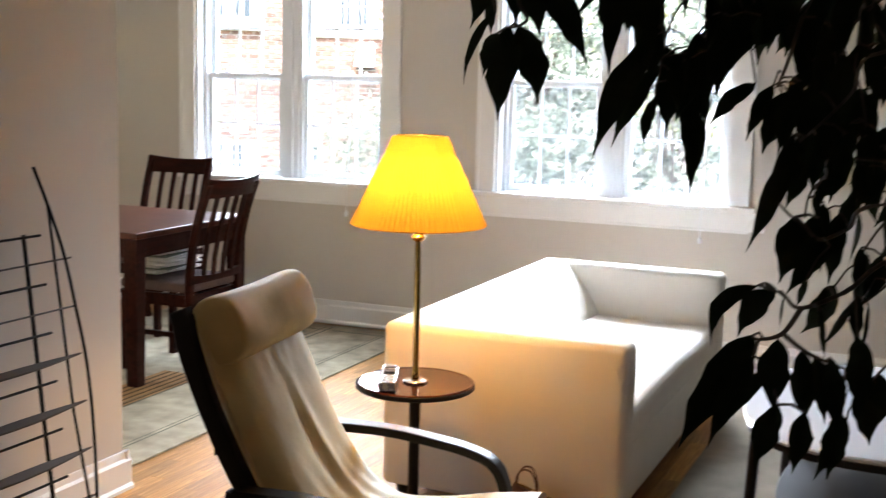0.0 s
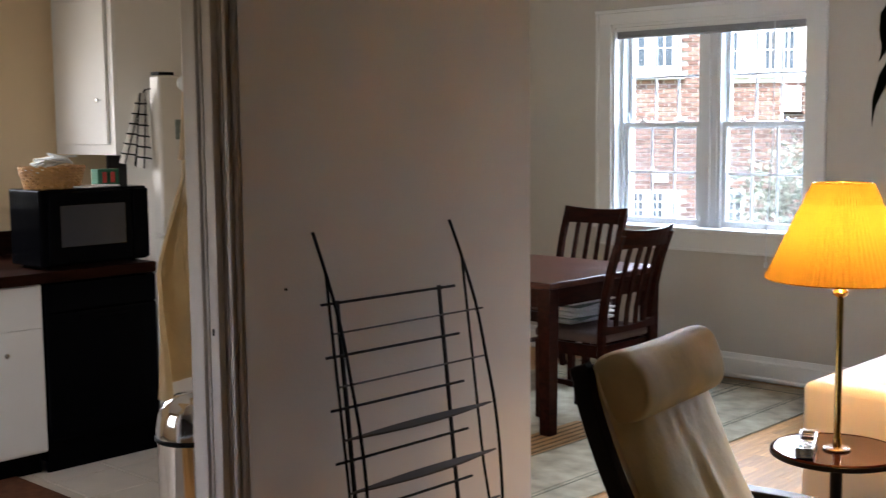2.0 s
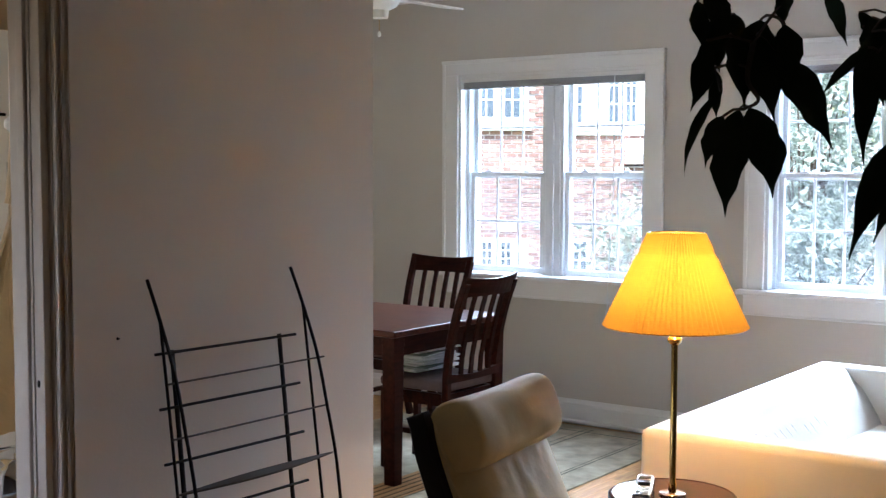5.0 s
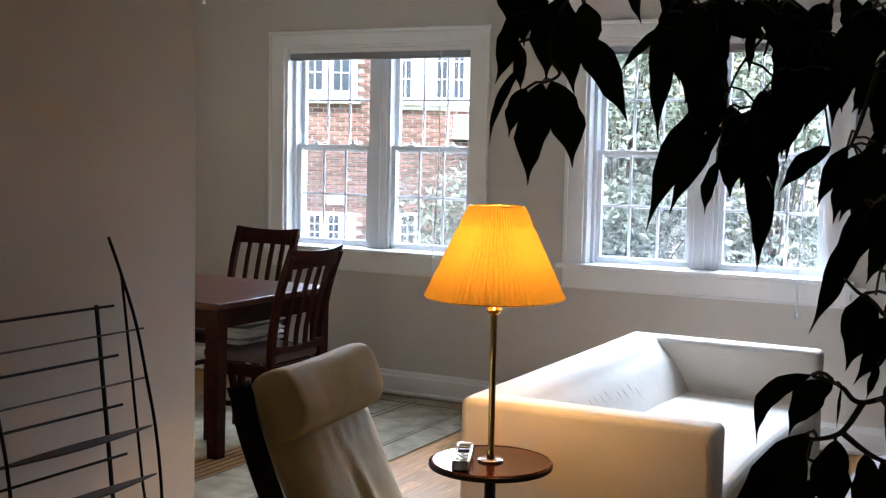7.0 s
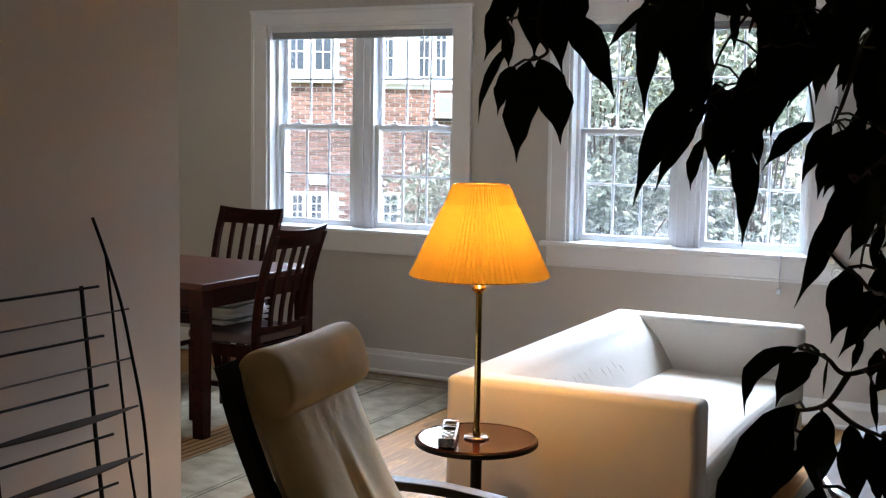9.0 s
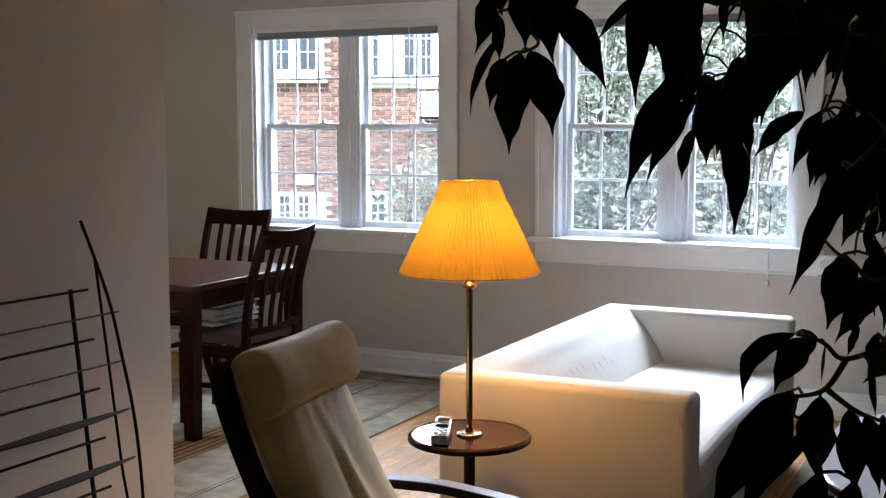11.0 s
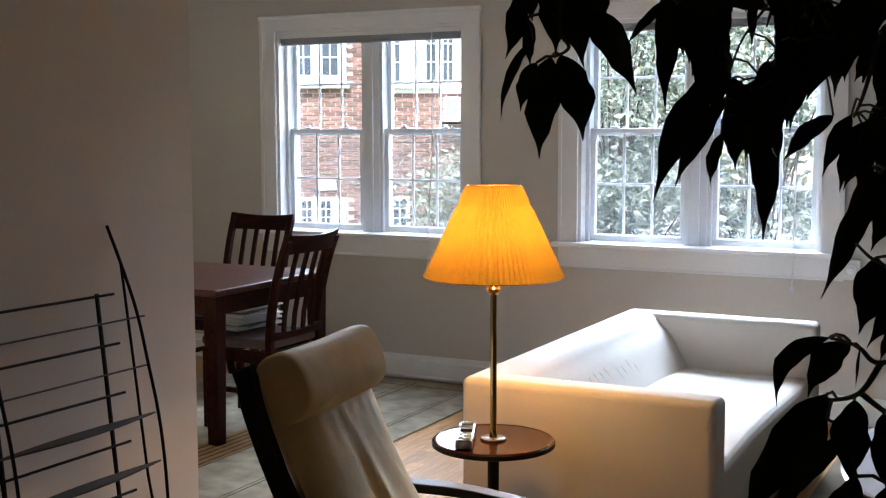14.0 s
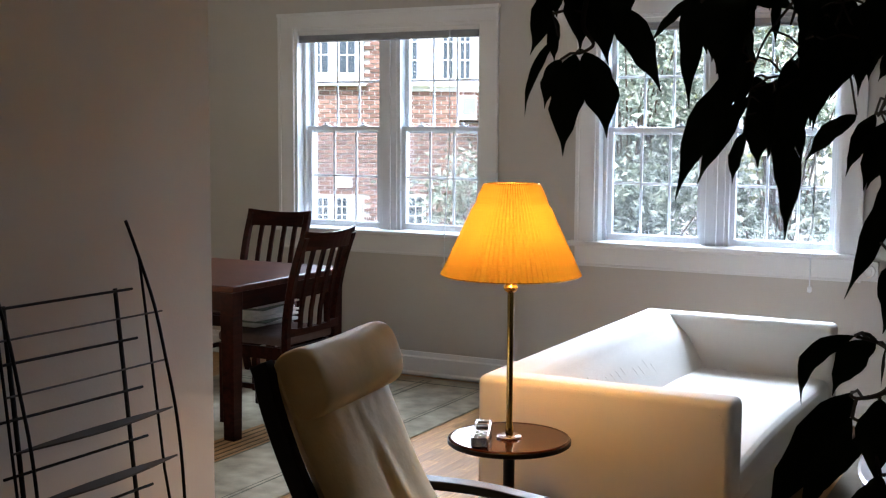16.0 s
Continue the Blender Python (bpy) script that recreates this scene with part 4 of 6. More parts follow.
# ceiling fan over the dining table
fan = thing("ceiling_fan", pose(-3.92, 4.85, 0), "white ceiling fan with pull chain", "fan")
part("canopy", lathe([(0.07, CZ), (0.065, CZ - 0.03), (0.02, CZ - 0.05), (0.014, CZ - 0.06), (0.014, CZ - 0.12)], 24), FROST, fan, smooth=True)
part("motor", lathe([(0.014, CZ - 0.11), (0.09, CZ - 0.12), (0.115, CZ - 0.15), (0.115, CZ - 0.20), (0.09, CZ - 0.24), (0.05, CZ - 0.26), (0.045, CZ - 0.30), (0.0, CZ - 0.305)], 32), FROST, fan, smooth=True)
for k in range(5):
    a = 12 + 72 * k
    bm = bmesh.new()
    outl = [(0.16, -0.05), (0.30, -0.065), (0.56, -0.07), (0.60, -0.05), (0.61, 0.0), (0.60, 0.05), (0.56, 0.07), (0.30, 0.065), (0.16, 0.05)]
    u = [bm.verts.new((x, y, 0.004 + 0.12 * y)) for x, y in outl]
    d = [bm.verts.new((x, y, -0.004 + 0.12 * y)) for x, y in outl]
    bm.faces.new(u)
    bm.faces.new(d[::-1])
    for i in range(len(outl)):
        bm.faces.new((u[i], d[i], d[(i + 1) % 9], u[(i + 1) % 9]))
    bmesh.ops.recalc_face_normals(bm, faces=bm.faces[:])
    bl = part("blade", bm, FROST, fan)
    bl.matrix_basis = pose(0, 0, CZ - 0.19, 0, 0, a)
    part("blade_iron", box(0.09, 0.2, -0.02, 0.02, -0.012, -0.005, 0.002), FROST, bl)
part("pull_chain", tube([(0.0, 0, CZ - 0.30), (0.0, 0, CZ - 0.365)], 0.002, 6), BRASS, fan)
part("chain_bob", lathe([(0.0, CZ - 0.362), (0.010, CZ - 0.375), (0.009, CZ - 0.39), (0.0, CZ - 0.396)], 12), FROST, fan, "small white pull bob", True)

# ---- kitchen ----
def kitchen():
    fx = -4.72
    cab = thing("base_cabinet", pose(fx, 2.505, 0), "white painted kitchen base cabinet with vent slots", "cabinet")
    part("body", box(-0.82, -0.018, -1.3, 0.0, 0.10, 0.835), CAB, cab)
    part("kick_board", box(-0.55, -0.07, -1.3, 0.0, 0.0, 0.10), APPL, cab)
    part("drawer_front", box(-0.018, 0.0, -0.62, -0.005, 0.6475, 0.83, 0.002), CAB, cab)
    dr = part("door", box(-0.018, 0.0, -0.62, -0.005, 0.11, 0.646, 0.002), CAB, cab)
    part("handle", lathe([(0.005, 0), (0.005, 0.015), (0.011, 0.02), (0.0, 0.026)], 12), CHROME, dr).matrix_basis = pose(0, -0.18, 0.55, 0, 90, 0)
    for k in range(3):
        part("vent_slot", box(0.0, 0.0015, -0.46, -0.345, 0.70 + 0.030 * k, 0.708 + 0.030 * k), APPL, cab, "dark vent slot")
    part("panel_line", box(0.0, 0.0012, -0.232, -0.229, 0.66, 0.80), GROUT, cab)
    dw = thing("dishwasher", pose(fx, 2.51, 0), "black built-in dishwasher under the worktop", "dishwasher")
    part("body", box(-0.58, -0.02, 0, 0.56, 0.05, 0.832), APPL, dw)
    d = part("door", box(-0.02, 0.004, 0.004, 0.556, 0.14, 0.70, 0.006), APPL, dw)
    part("handle", box(0.004, 0.022, 0.16, 0.40, 0.66, 0.68, 0.004), APPL, d)
    part("control_panel", box(-0.02, 0.006, 0.004, 0.556, 0.705, 0.83, 0.006), APPL, dw)
    part("kick_plate", box(-0.05, -0.03, 0.004, 0.556, 0.0, 0.13), APPL, dw)
    wt = tagged(part("worktop", box(-5.55, fx + 0.025, 1.2, 3.06, 0.838, 0.885, 0.005), BUTCH), "dark stained wooden kitchen worktop", "worktop")
    part("backsplash", box(-5.55, -5.53, 1.2, 3.06, 0.885, 1.0, 0.003), BUTCH, wt)
    # dark sheet paints the shade under the wall cabinet
    part("shade_panel", box(-5.55, -5.535, 3.34, 3.715, 0.886, 1.364), CABSHADE, wt, "dark sheet standing in for shade under the wall cabinet")
    mw = thing("microwave_oven", pose(-4.735, 2.525, 0.887), "black countertop microwave oven with grey door glass", "microwave")
    part("body", box(-0.285, -0.015, 0, 0.53, 0.012, 0.345, 0.008, 2), APPL, mw)
    d = part("door", box(-0.015, 0.006, 0.03, 0.44, 0.02, 0.335, 0.006), APPL, mw)
    part("door_glass", box(0.006, 0.008, 0.085, 0.405, 0.095, 0.275, 0.001, 1), SCREEN, d, "grey mesh door glass")
    part("control_panel", box(-0.015, 0.006, 0.445, 0.527, 0.02, 0.335, 0.006), APPL, mw)
    for k in range(4):
        part("foot", lathe([(0.012, 0), (0.012, 0.014)], 8, (-0.25 + 0.2 * (k % 2), 0.05 + 0.42 * (k // 2), 0)), APPL, mw)
    # basket of folded cloths
    bk = thing("wicker_basket", pose(-4.885, 2.665, 1.2325), "shallow honey wicker basket with white papers", "basket")
    bm = bmesh.new()
    for j in range(8):
        t = j / 7
        a, b_ = 0.07 + 0.02 * t, 0.125 + 0.025 * t
        pts = [(a * math.cos(q), b_ * math.sin(q), 0.006 + 0.085 * t + 0.004 * (1 if (i + j) % 2 else -1)) for i, q in enumerate([2 * math.pi * i / 40 for i in range(41)])]
        tube(pts, 0.0065, 6, bm=bm)
    part("weave", bm, WICKER, bk)
    for i in range(28):
        q = 2 * math.pi * i / 28
        part("stake", tube([(0.07 * math.cos(q), 0.125 * math.sin(q), 0.0), (0.091 * math.cos(q), 0.151 * math.sin(q), 0.098)], 0.005, 6), WICKER, bk)
    part("bottom", lathe([(0.0, 0.0), (0.069, 0.0), (0.069, 0.006), (0.0, 0.006)], 24), WICKER, bk)
    r2 = random.Random(12)
    for k in range(7):
        o = box(-0.045, 0.045, -0.065, 0.065, 0, 0.010, 0.004, 1)
        for v in o.verts:
            v.co.z += 0.02 * math.sin(v.co.y * 30 + k) + 0.012 * math.cos(v.co.x * 40)
        p_ = part("folded_paper", o, PAPER, bk)
        p_.matrix_basis = pose(r2.uniform(-0.02, 0.02), -0.06 + 0.018 * k + r2.uniform(-0.02, 0.02), 0.088 + 0.007 * k, r2.uniform(-22, 22), r2.uniform(-14, 14), r2.uniform(-50, 50))
    pb = thing("card_box", pose(-4.93, 2.955, 1.2325), "small green and red card box", "box")
    part("carton", box(-0.03, 0.03, -0.055, 0.055, 0, 0.075, 0.003), GREEN, pb)
    for y in (-0.02, 0.022):
        part("red_patch", box(0.03, 0.0312, y - 0.012, y + 0.012, 0.012, 0.062), RED, pb)
    ev = tagged(part("envelope", box(-0.07, 0.07, -0.1, 0.1, 0, 0.006, 0.002), PAPER), "white envelope lying on the microwave", "envelope")
    ev.matrix_basis = pose(-4.83, 2.83, 1.2335, 0, 0, 15)
    # corner wall cabinet
    uc = thing("wall_cabinet", pose(-5.548, 3.06, 1.366), "white painted wall cabinet with one door", "cabinet")
    part("body", box(0, 0.548, 0.018, 0.655, 0, 0.785, 0.002), CAB, uc)
    part("face_frame", box(0.0, 0.548, 0.0, 0.018, 0, 0.785, 0.002), CAB, uc)
    d = part("door", box(0.05, 0.505, -0.018, 0.0, 0.05, 0.735, 0.004), CAB, uc)
    part("knob", lathe([(0.005, 0), (0.005, 0.012), (0.012, 0.018), (0.010, 0.026), (0.0, 0.028)], 14), CHROME, d).matrix_basis = pose(0.46, -0.018, 0.26, 90, 0, 0)
    # refrigerator
    fr = thing("refrigerator", pose(-4.635, 3.065, 0), "off-white two-door refrigerator beside the dishwasher", "refrigerator")
    part("body", box(-0.66, -0.083, 0.23, 0.63, 0.03, 1.73, 0.012, 3), FRIDGE, fr)
    for nm, z0, z1 in (("freezer_door", 1.006, 1.73), ("fridge_door", 0.09, 0.994)):
        d = part(nm, box(-0.080, 0.0, 0.0, 0.63, z0, z1, 0.014, 3), FRIDGE, fr)
        part("handle", box(0.0, 0.035, 0.54, 0.565, z0 + 0.12, min(z1 - 0.1, z0 + 0.5), 0.006), FRIDGE, d)
    part("hinge", box(-0.075, -0.01, 0.01, 0.09, 1.73, 1.744, 0.002), BLACK, fr, "dark top hinge")
    part("kick_grille", box(-0.06, -0.03, 0.01, 0.62, 0.0, 0.085), APPL, fr)
    part("magnet", box(0.0, 0.004, 0.08, 0.125, 1.44, 1.53, 0.001), INK, fr, "small printed magnet")
    tw = thing("tea_towel", pose(-4.70, 3.035, 1.46), "white tea towel with dark checks on the refrigerator side", "towel")
    part("hook", tube([(0.0, 0.03, 0.21), (0.0, 0.0, 0.205), (0.0, -0.008, 0.19), (0.0, -0.004, 0.175)], 0.004, 6), BLACK, tw)

    def cloth(u, v):
        w = 0.03 + 0.22 * v
        return Vector((0.03 * v + 0.015 - w * u, -0.01 + 0.014 * math.sin(u * 11 + v), 0.19 - 0.345 * v + 0.03 * u * v))

    bm = bmesh.new()
    g = [[bm.verts.new(cloth(i / 14, j / 14)) for i in range(15)] for j in range(15)]
    for j in range(14):
        for i in range(14):
            bm.faces.new((g[j][i], g[j][i + 1], g[j + 1][i + 1], g[j + 1][i]))
    bmesh.ops.solidify(bm, geom=bm.faces[:], thickness=0.004)
    part("cloth", bm, TOWEL, tw, smooth=True)
    off = Vector((0.002, -0.005, 0))
    for k in range(1, 5):
        part("stripe", tube([tuple(cloth(k / 5, j / 14) + off) for j in range(15)], 0.0036, 4), BLACK, tw)
    for k in range(1, 7):
        part("stripe", tube([tuple(cloth(i / 14, k / 7) + off) for i in range(15)], 0.0036, 4), BLACK, tw)
    # ivory apron on a rail knob beside the doorway
    ap = thing("kitchen_apron", pose(-2.93, 2.022, 1.62), "ivory cotton apron hanging from a white knob", "apron")
    part("knob", lathe([(0.008, -0.01), (0.012, 0.0), (0.024, 0.012), (0.024, 0.03), (0.012, 0.042), (0.0, 0.044)], 18), TRIM, ap, "white round knob", True).matrix_basis = pose(0.0, 0.0, -0.02, 0, 0, 0)
    part("strap", tube([(0.0, 0.0, 0.0), (-0.01, -0.012, -0.2), (-0.012, -0.016, -0.22)], 0.010, 6, flat=0.5), APRON, ap)
    part("strap", tube([(0.004, 0.012, 0.0), (0.002, 0.016, -0.2), (0.0, 0.012, -0.22)], 0.010, 6, flat=0.5), APRON, ap)

    def drape(u, v):
        w = 0.045 + 0.12 * min(1, max(0, v * 2.6 - 0.15)) - 0.02 * max(0, v - 0.6)
        return Vector((0.026 * math.sin(u * 13 + v * 3) * (0.5 + v) + 0.010 * math.sin(u * 29 + 5 * v), 0.03 - w * u, -0.20 - 0.68 * v + 0.03 * math.sin(u * 5)))

    bm = bmesh.new()
    g = [[bm.verts.new(drape(i / 20, j / 24)) for i in range(21)] for j in range(25)]
    for j in range(24):
        for i in range(20):
            bm.faces.new((g[j][i], g[j][i + 1], g[j + 1][i + 1], g[j + 1][i]))
    bmesh.ops.solidify(bm, geom=bm.faces[:], thickness=0.004)
    part("cloth", bm, APRON, ap, smooth=True)
    # steel bin
    bn = thing("pedal_bin", pose(-2.97, 2.035, 0), "tall polished steel bin with domed lid", "bin")
    part("body", lathe([(0.10, 0.0), (0.10, 0.02), (0.105, 0.03), (0.105, 0.56), (0.108, 0.565), (0.108, 0.575)], 40), CHROME, bn, smooth=True)
    part("lid", lathe([(0.108, 0.576), (0.108, 0.60), (0.10, 0.645), (0.08, 0.68), (0.045, 0.70), (0.0, 0.706)], 40), CHROME, bn, smooth=True)
    part("collar", lathe([(0.107, 0.562), (0.112, 0.566), (0.112, 0.574), (0.107, 0.578)], 40), BLACK, bn, "black collar ring")
    kw = tagged(new("window_3"), "white framed kitchen window", "window", "", "structure")
    part("casing", box(-5.55, -5.528, 2.58, 2.69, 1.11, 2.17, 0.003), KTRIM, kw)
    part("head_casing", box(-5.55, -5.528, 1.7, 2.58, 2.09, 2.17, 0.003), KTRIM, kw)
    part("window_sill", box(-5.67, -5.49, 1.65, 2.715, 1.092, 1.119, 0.005), TRIM, kw)
    part("apron", box(-5.55, -5.53, 1.68, 2.69, 1.005, 1.091, 0.003), KTRIM, kw)
    part("rosette", lathe([(0.034, 0), (0.034, 0.006), (0.024, 0.004), (0.012, 0.009), (0.0, 0.010)], 20), TRIM, kw).matrix_basis = pose(-5.53, 2.632, 1.05, 0, 90, 0)
    rv = box(-5.668, -5.551, 2.565, 2.58, 1.12, 2.09)
    box(-5.668, -5.551, 1.8, 2.565, 2.075, 2.09, bm=rv)
    part("jamb", rv, TRIM, kw)
    kp = part("pane", box(-5.628, -5.624, 1.8, 2.53, 1.15, 2.07), GLASS, kw)
    kp.visible_shadow = False
    kb_ = thing("window_blind", pose(0, 0, 0), "white blind rolled up in the kitchen window", "blind", "raised window blinds")
    part("head_rail", box(-5.60, -5.56, 1.81, 2.56, 2.04, 2.073, 0.004), TRIM, kb_)
    for k in range(4):
        part("slat", box(-5.60, -5.56, 1.82, 2.55, 2.012 + 0.007 * k, 2.016 + 0.007 * k), SASH, kb_)
    sa = box(-5.64, -5.61, 2.50, 2.565, 1.12, 2.09, 0.004)
    box(-5.64, -5.61, 1.8, 2.50, 1.12, 1.175, 0.004, bm=sa)
    box(-5.64, -5.61, 1.8, 2.50, 1.57, 1.61, 0.004, bm=sa)
    part("sash", sa, SASH, kw)
    mt = tagged(part("door_mat", box(-4.78, -4.32, 1.55, 2.38, 0.001, 0.012, 0.004), BMAT), "dark brown mat on the kitchen tiles", "mat")


kitchen()

# kitchen tiles, laid one by one
tile = mesh_of(box(-0.147, 0.147, -0.147, 0.147, -0.008, 0.0, 0.002, 1), "tile", KTILE)
for i in range(7):
    for j in range(11):
        piece("tile", tile, kfloor, pose(-5.05 + 0.3 * i, 0.2 + 0.3 * j, 0.0))


# ---- ficus ----
LEAF_SHAPE = ((0.0, 0.03), (0.04, 0.28), (0.09, 0.52), (0.16, 0.74), (0.25, 0.91), (0.36, 1.0), (0.47, 0.99), (0.57, 0.89), (0.66, 0.72), (0.74, 0.51), (0.80, 0.33), (0.85, 0.20), (0.90, 0.12), (0.95, 0.07), (1.0, 0.015))


def leaf_mesh(base, tip, face, width, bow, rnd):
    """One drip-tipped leaf from its stalk to its tip, folded along the midrib and wavy at the rim."""
    bm = bmesh.new()
    base, tip = Vector(base), Vector(tip)
    run = tip - base
    length = run.length
    d = run.normalized()
    n = Vector(face)
    n = (n - d * n.dot(d)).normalized()
    s = d.cross(n)
    curl, fold, ph = rnd.uniform(-0.10, 0.10), rnd.uniform(0.10, 0.34), rnd.uniform(0, 6)
    rows = []
    for t, w in LEAF_SHAPE:
        c = base + run * t + s * (bow * length * 4 * t * (1 - t)) + n * (curl * length * t * (1 - t) * 2)
        hw = width * w * 0.43
        wave = [hw * (1 + 0.10 * math.sin(11 * t + ph + k) + 0.07 * math.sin(23 * t + 2 * ph - k)) for k in (0, 2)]
        rows.append([bm.verts.new(c - s * wave[0] + n * hw * fold), bm.verts.new(c - s * wave[0] * 0.5 + n * hw * fold * 0.35), bm.verts.new(c), bm.verts.new(c + s * wave[1] * 0.5 + n * hw * fold * 0.35), bm.verts.new(c + s * wave[1] + n * hw * fold)])
    for a, b_ in zip(rows, rows[1:]):
        for k in range(4):
            bm.faces.new((a[k], a[k + 1], b_[k + 1], b_[k]))
    return bm


def ficus():
    s = thing("ficus_tree", pose(0, 0, 0), "large potted ficus with dark drip-tipped leaves", "plant")
    part("pot", lathe([(0.14, 0.0), (0.15, 0.02), (0.19, 0.30), (0.20, 0.32), (0.185, 0.33), (0.18, 0.29), (0.0, 0.28)], 36, (0.42, 1.72, 0.013)), BMAT, s, "dark brown planter", True)
    trunk = [(0.42, 1.72, 0.29), (0.41, 1.70, 0.7), (0.38, 1.64, 1.15), (0.32, 1.56, 1.55), (0.22, 1.46, 1.95), (0.08, 1.36, 2.2)]
    part("trunk", tube(smooth_line(trunk, 4), 0.022, 10, taper=0.35), TWIG, s, smooth=True)
    rnd = random.Random(BUSHSEED)
    view = Vector((0.45, -0.89, 0.1))
    made = []

    def rooted(pts, thick):
        """A branch that grows from the trunk, or from an earlier branch that it starts on, through the given points."""
        a0 = Vector(pts[0])
        near = min(made, key=lambda q: (q - a0).length) if made else None
        if near is not None and (near - a0).length < 0.02:
            line = smooth_line(pts, 6)
        else:
            root = min((Vector(q) for q in smooth_line(trunk, 6)), key=lambda q: (q - a0).length + 0.4 * abs(q.z - a0.z + 0.15))
            high = 0.16 if a0.z > 1.55 else 0.03
            line = smooth_line([tuple(root), tuple((root + a0) / 2 + Vector((0, 0, high))), *pts], 6)
        made.extend(Vector(p) for p in line)
        return line, part("branch", tube(line, thick, 6, taper=0.4), TWIG, s, smooth=True)

    def hang(branch, line, stalks, base, tip, width, bow=0.0, turn=0.25):
        base = Vector(base)
        p = min(made, key=lambda q: (q - base).length + 0.6 * max(0, base.z - q.z))
        bend = (p + base) / 2 + Vector((0, 0, 0.12 * (p - base).length))
        tube([p, bend, base], 0.0013, 4, bm=stalks)
        made.extend((bend, base))
        face = Matrix.Rotation(rnd.gauss(0, turn), 3, "Z") @ view
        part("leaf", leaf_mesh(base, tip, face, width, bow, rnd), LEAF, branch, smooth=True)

    def sprig(pts, leaves, thick=0.0028):
        """A branch with leaves, each by its stalk end, its tip, its width and its sideways bow."""
        line, br = rooted(pts, thick)
        stalks = bmesh.new()
        for base, tip, width, bow in leaves:
            hang(br, line, stalks, base, tip, width, bow)
        part("leaf_stalk", stalks, TWIG, br)["kind"] = "stuff"

    def limb(pts, count, size, spread, lean=-0.2):
        """A branch with leaves strewn along its outer half."""
        line, br = rooted(pts, 0.0030)
        stalks = bmesh.new()
        for k in range(count):
            t = 1 - (k / count) ** 1.15 * 0.46
            p = Vector(line[min(len(line) - 1, int(t * (len(line) - 1)))])
            q = p + Vector((rnd.uniform(-1, 1), rnd.uniform(-0.6, 0.6), rnd.uniform(-0.9, 0.25))) * spread
            down = Vector((lean + rnd.gauss(0, 0.32), rnd.uniform(-0.3, 0.3), -1)).normalized()
            L = size * rnd.uniform(0.85, 1.25)
            hang(br, line, stalks, q, q + down * L, L * rnd.uniform(0.36, 0.50), rnd.uniform(-0.06, 0.08), 0.8)
        part("leaf_stalk", stalks, TWIG, br)["kind"] = "stuff"

    sprig(((-0.345, 1.087, 1.693), (-0.353, 1.033, 1.651), (-0.369, 1.000, 1.626), (-0.384, 0.989, 1.599)), [
        ((-0.366, 1.013, 1.648), (-0.362, 0.995, 1.609), 0.018, 0.00),
        ((-0.324, 0.991, 1.642), (-0.311, 1.003, 1.593), 0.015, 0.00),
        ((-0.415, 0.971, 1.646), (-0.404, 0.974, 1.597), 0.026, 0.00),
        ((-0.385, 1.006, 1.620), (-0.392, 1.011, 1.572), 0.033, 0.00),
        ((-0.360, 0.996, 1.613), (-0.357, 1.002, 1.560), 0.029, 0.00),
        ((-0.412, 0.958, 1.600), (-0.421, 0.948, 1.541), 0.022, -0.05),
        ((-0.421, 0.959, 1.633), (-0.411, 0.950, 1.591), 0.018, 0.00),
        ((-0.428, 1.004, 1.622), (-0.419, 1.002, 1.577), 0.025, 0.00),
    ])
    sprig(((-0.384, 0.989, 1.599), (-0.387, 0.985, 1.569), (-0.378, 0.987, 1.552), (-0.388, 0.981, 1.544)), [
        ((-0.407, 1.004, 1.626), (-0.408, 0.998, 1.585), 0.026, 0.00),
        ((-0.404, 0.989, 1.605), (-0.387, 0.979, 1.545), 0.038, 0.00),
        ((-0.386, 1.001, 1.607), (-0.364, 0.988, 1.533), 0.031, 0.00),
        ((-0.374, 1.011, 1.592), (-0.329, 1.027, 1.511), 0.033, -0.05),
        ((-0.415, 0.981, 1.579), (-0.415, 0.988, 1.536), 0.016, 0.00),
        ((-0.406, 0.975, 1.559), (-0.432, 0.963, 1.488), 0.010, 0.10),
        ((-0.398, 0.962, 1.538), (-0.403, 0.939, 1.495), 0.019, 0.06),
        ((-0.400, 1.000, 1.545), (-0.405, 0.986, 1.454), 0.036, 0.03),
        ((-0.389, 0.995, 1.546), (-0.372, 1.008, 1.470), 0.037, -0.06),
    ])
    sprig(((-0.287, 1.285, 1.699), (-0.291, 1.164, 1.638), (-0.314, 1.150, 1.616), (-0.328, 1.141, 1.600)), [
        ((-0.334, 1.135, 1.605), (-0.373, 1.125, 1.561), 0.012, 0.05),
        ((-0.339, 1.163, 1.622), (-0.336, 1.137, 1.498), 0.037, 0.03),
        ((-0.303, 1.131, 1.624), (-0.303, 1.111, 1.530), 0.043, -0.03),
        ((-0.330, 1.175, 1.636), (-0.334, 1.164, 1.570), 0.033, 0.00),
        ((-0.302, 1.165, 1.623), (-0.304, 1.149, 1.546), 0.033, 0.00),
        ((-0.294, 1.156, 1.579), (-0.302, 1.139, 1.503), 0.028, 0.05),
    ])
    sprig(((-0.257, 1.538, 1.715), (-0.287, 1.401, 1.635), (-0.320, 1.379, 1.584), (-0.332, 1.368, 1.545)), [
        ((-0.350, 1.417, 1.650), (-0.352, 1.409, 1.564), 0.030, 0.00),
        ((-0.317, 1.411, 1.647), (-0.314, 1.395, 1.573), 0.014, 0.00),
        ((-0.352, 1.406, 1.606), (-0.354, 1.410, 1.511), 0.041, 0.00),
        ((-0.336, 1.351, 1.554), (-0.399, 1.304, 1.398), 0.042, 0.06),
        ((-0.308, 1.417, 1.542), (-0.320, 1.403, 1.445), 0.049, 0.00),
    ])
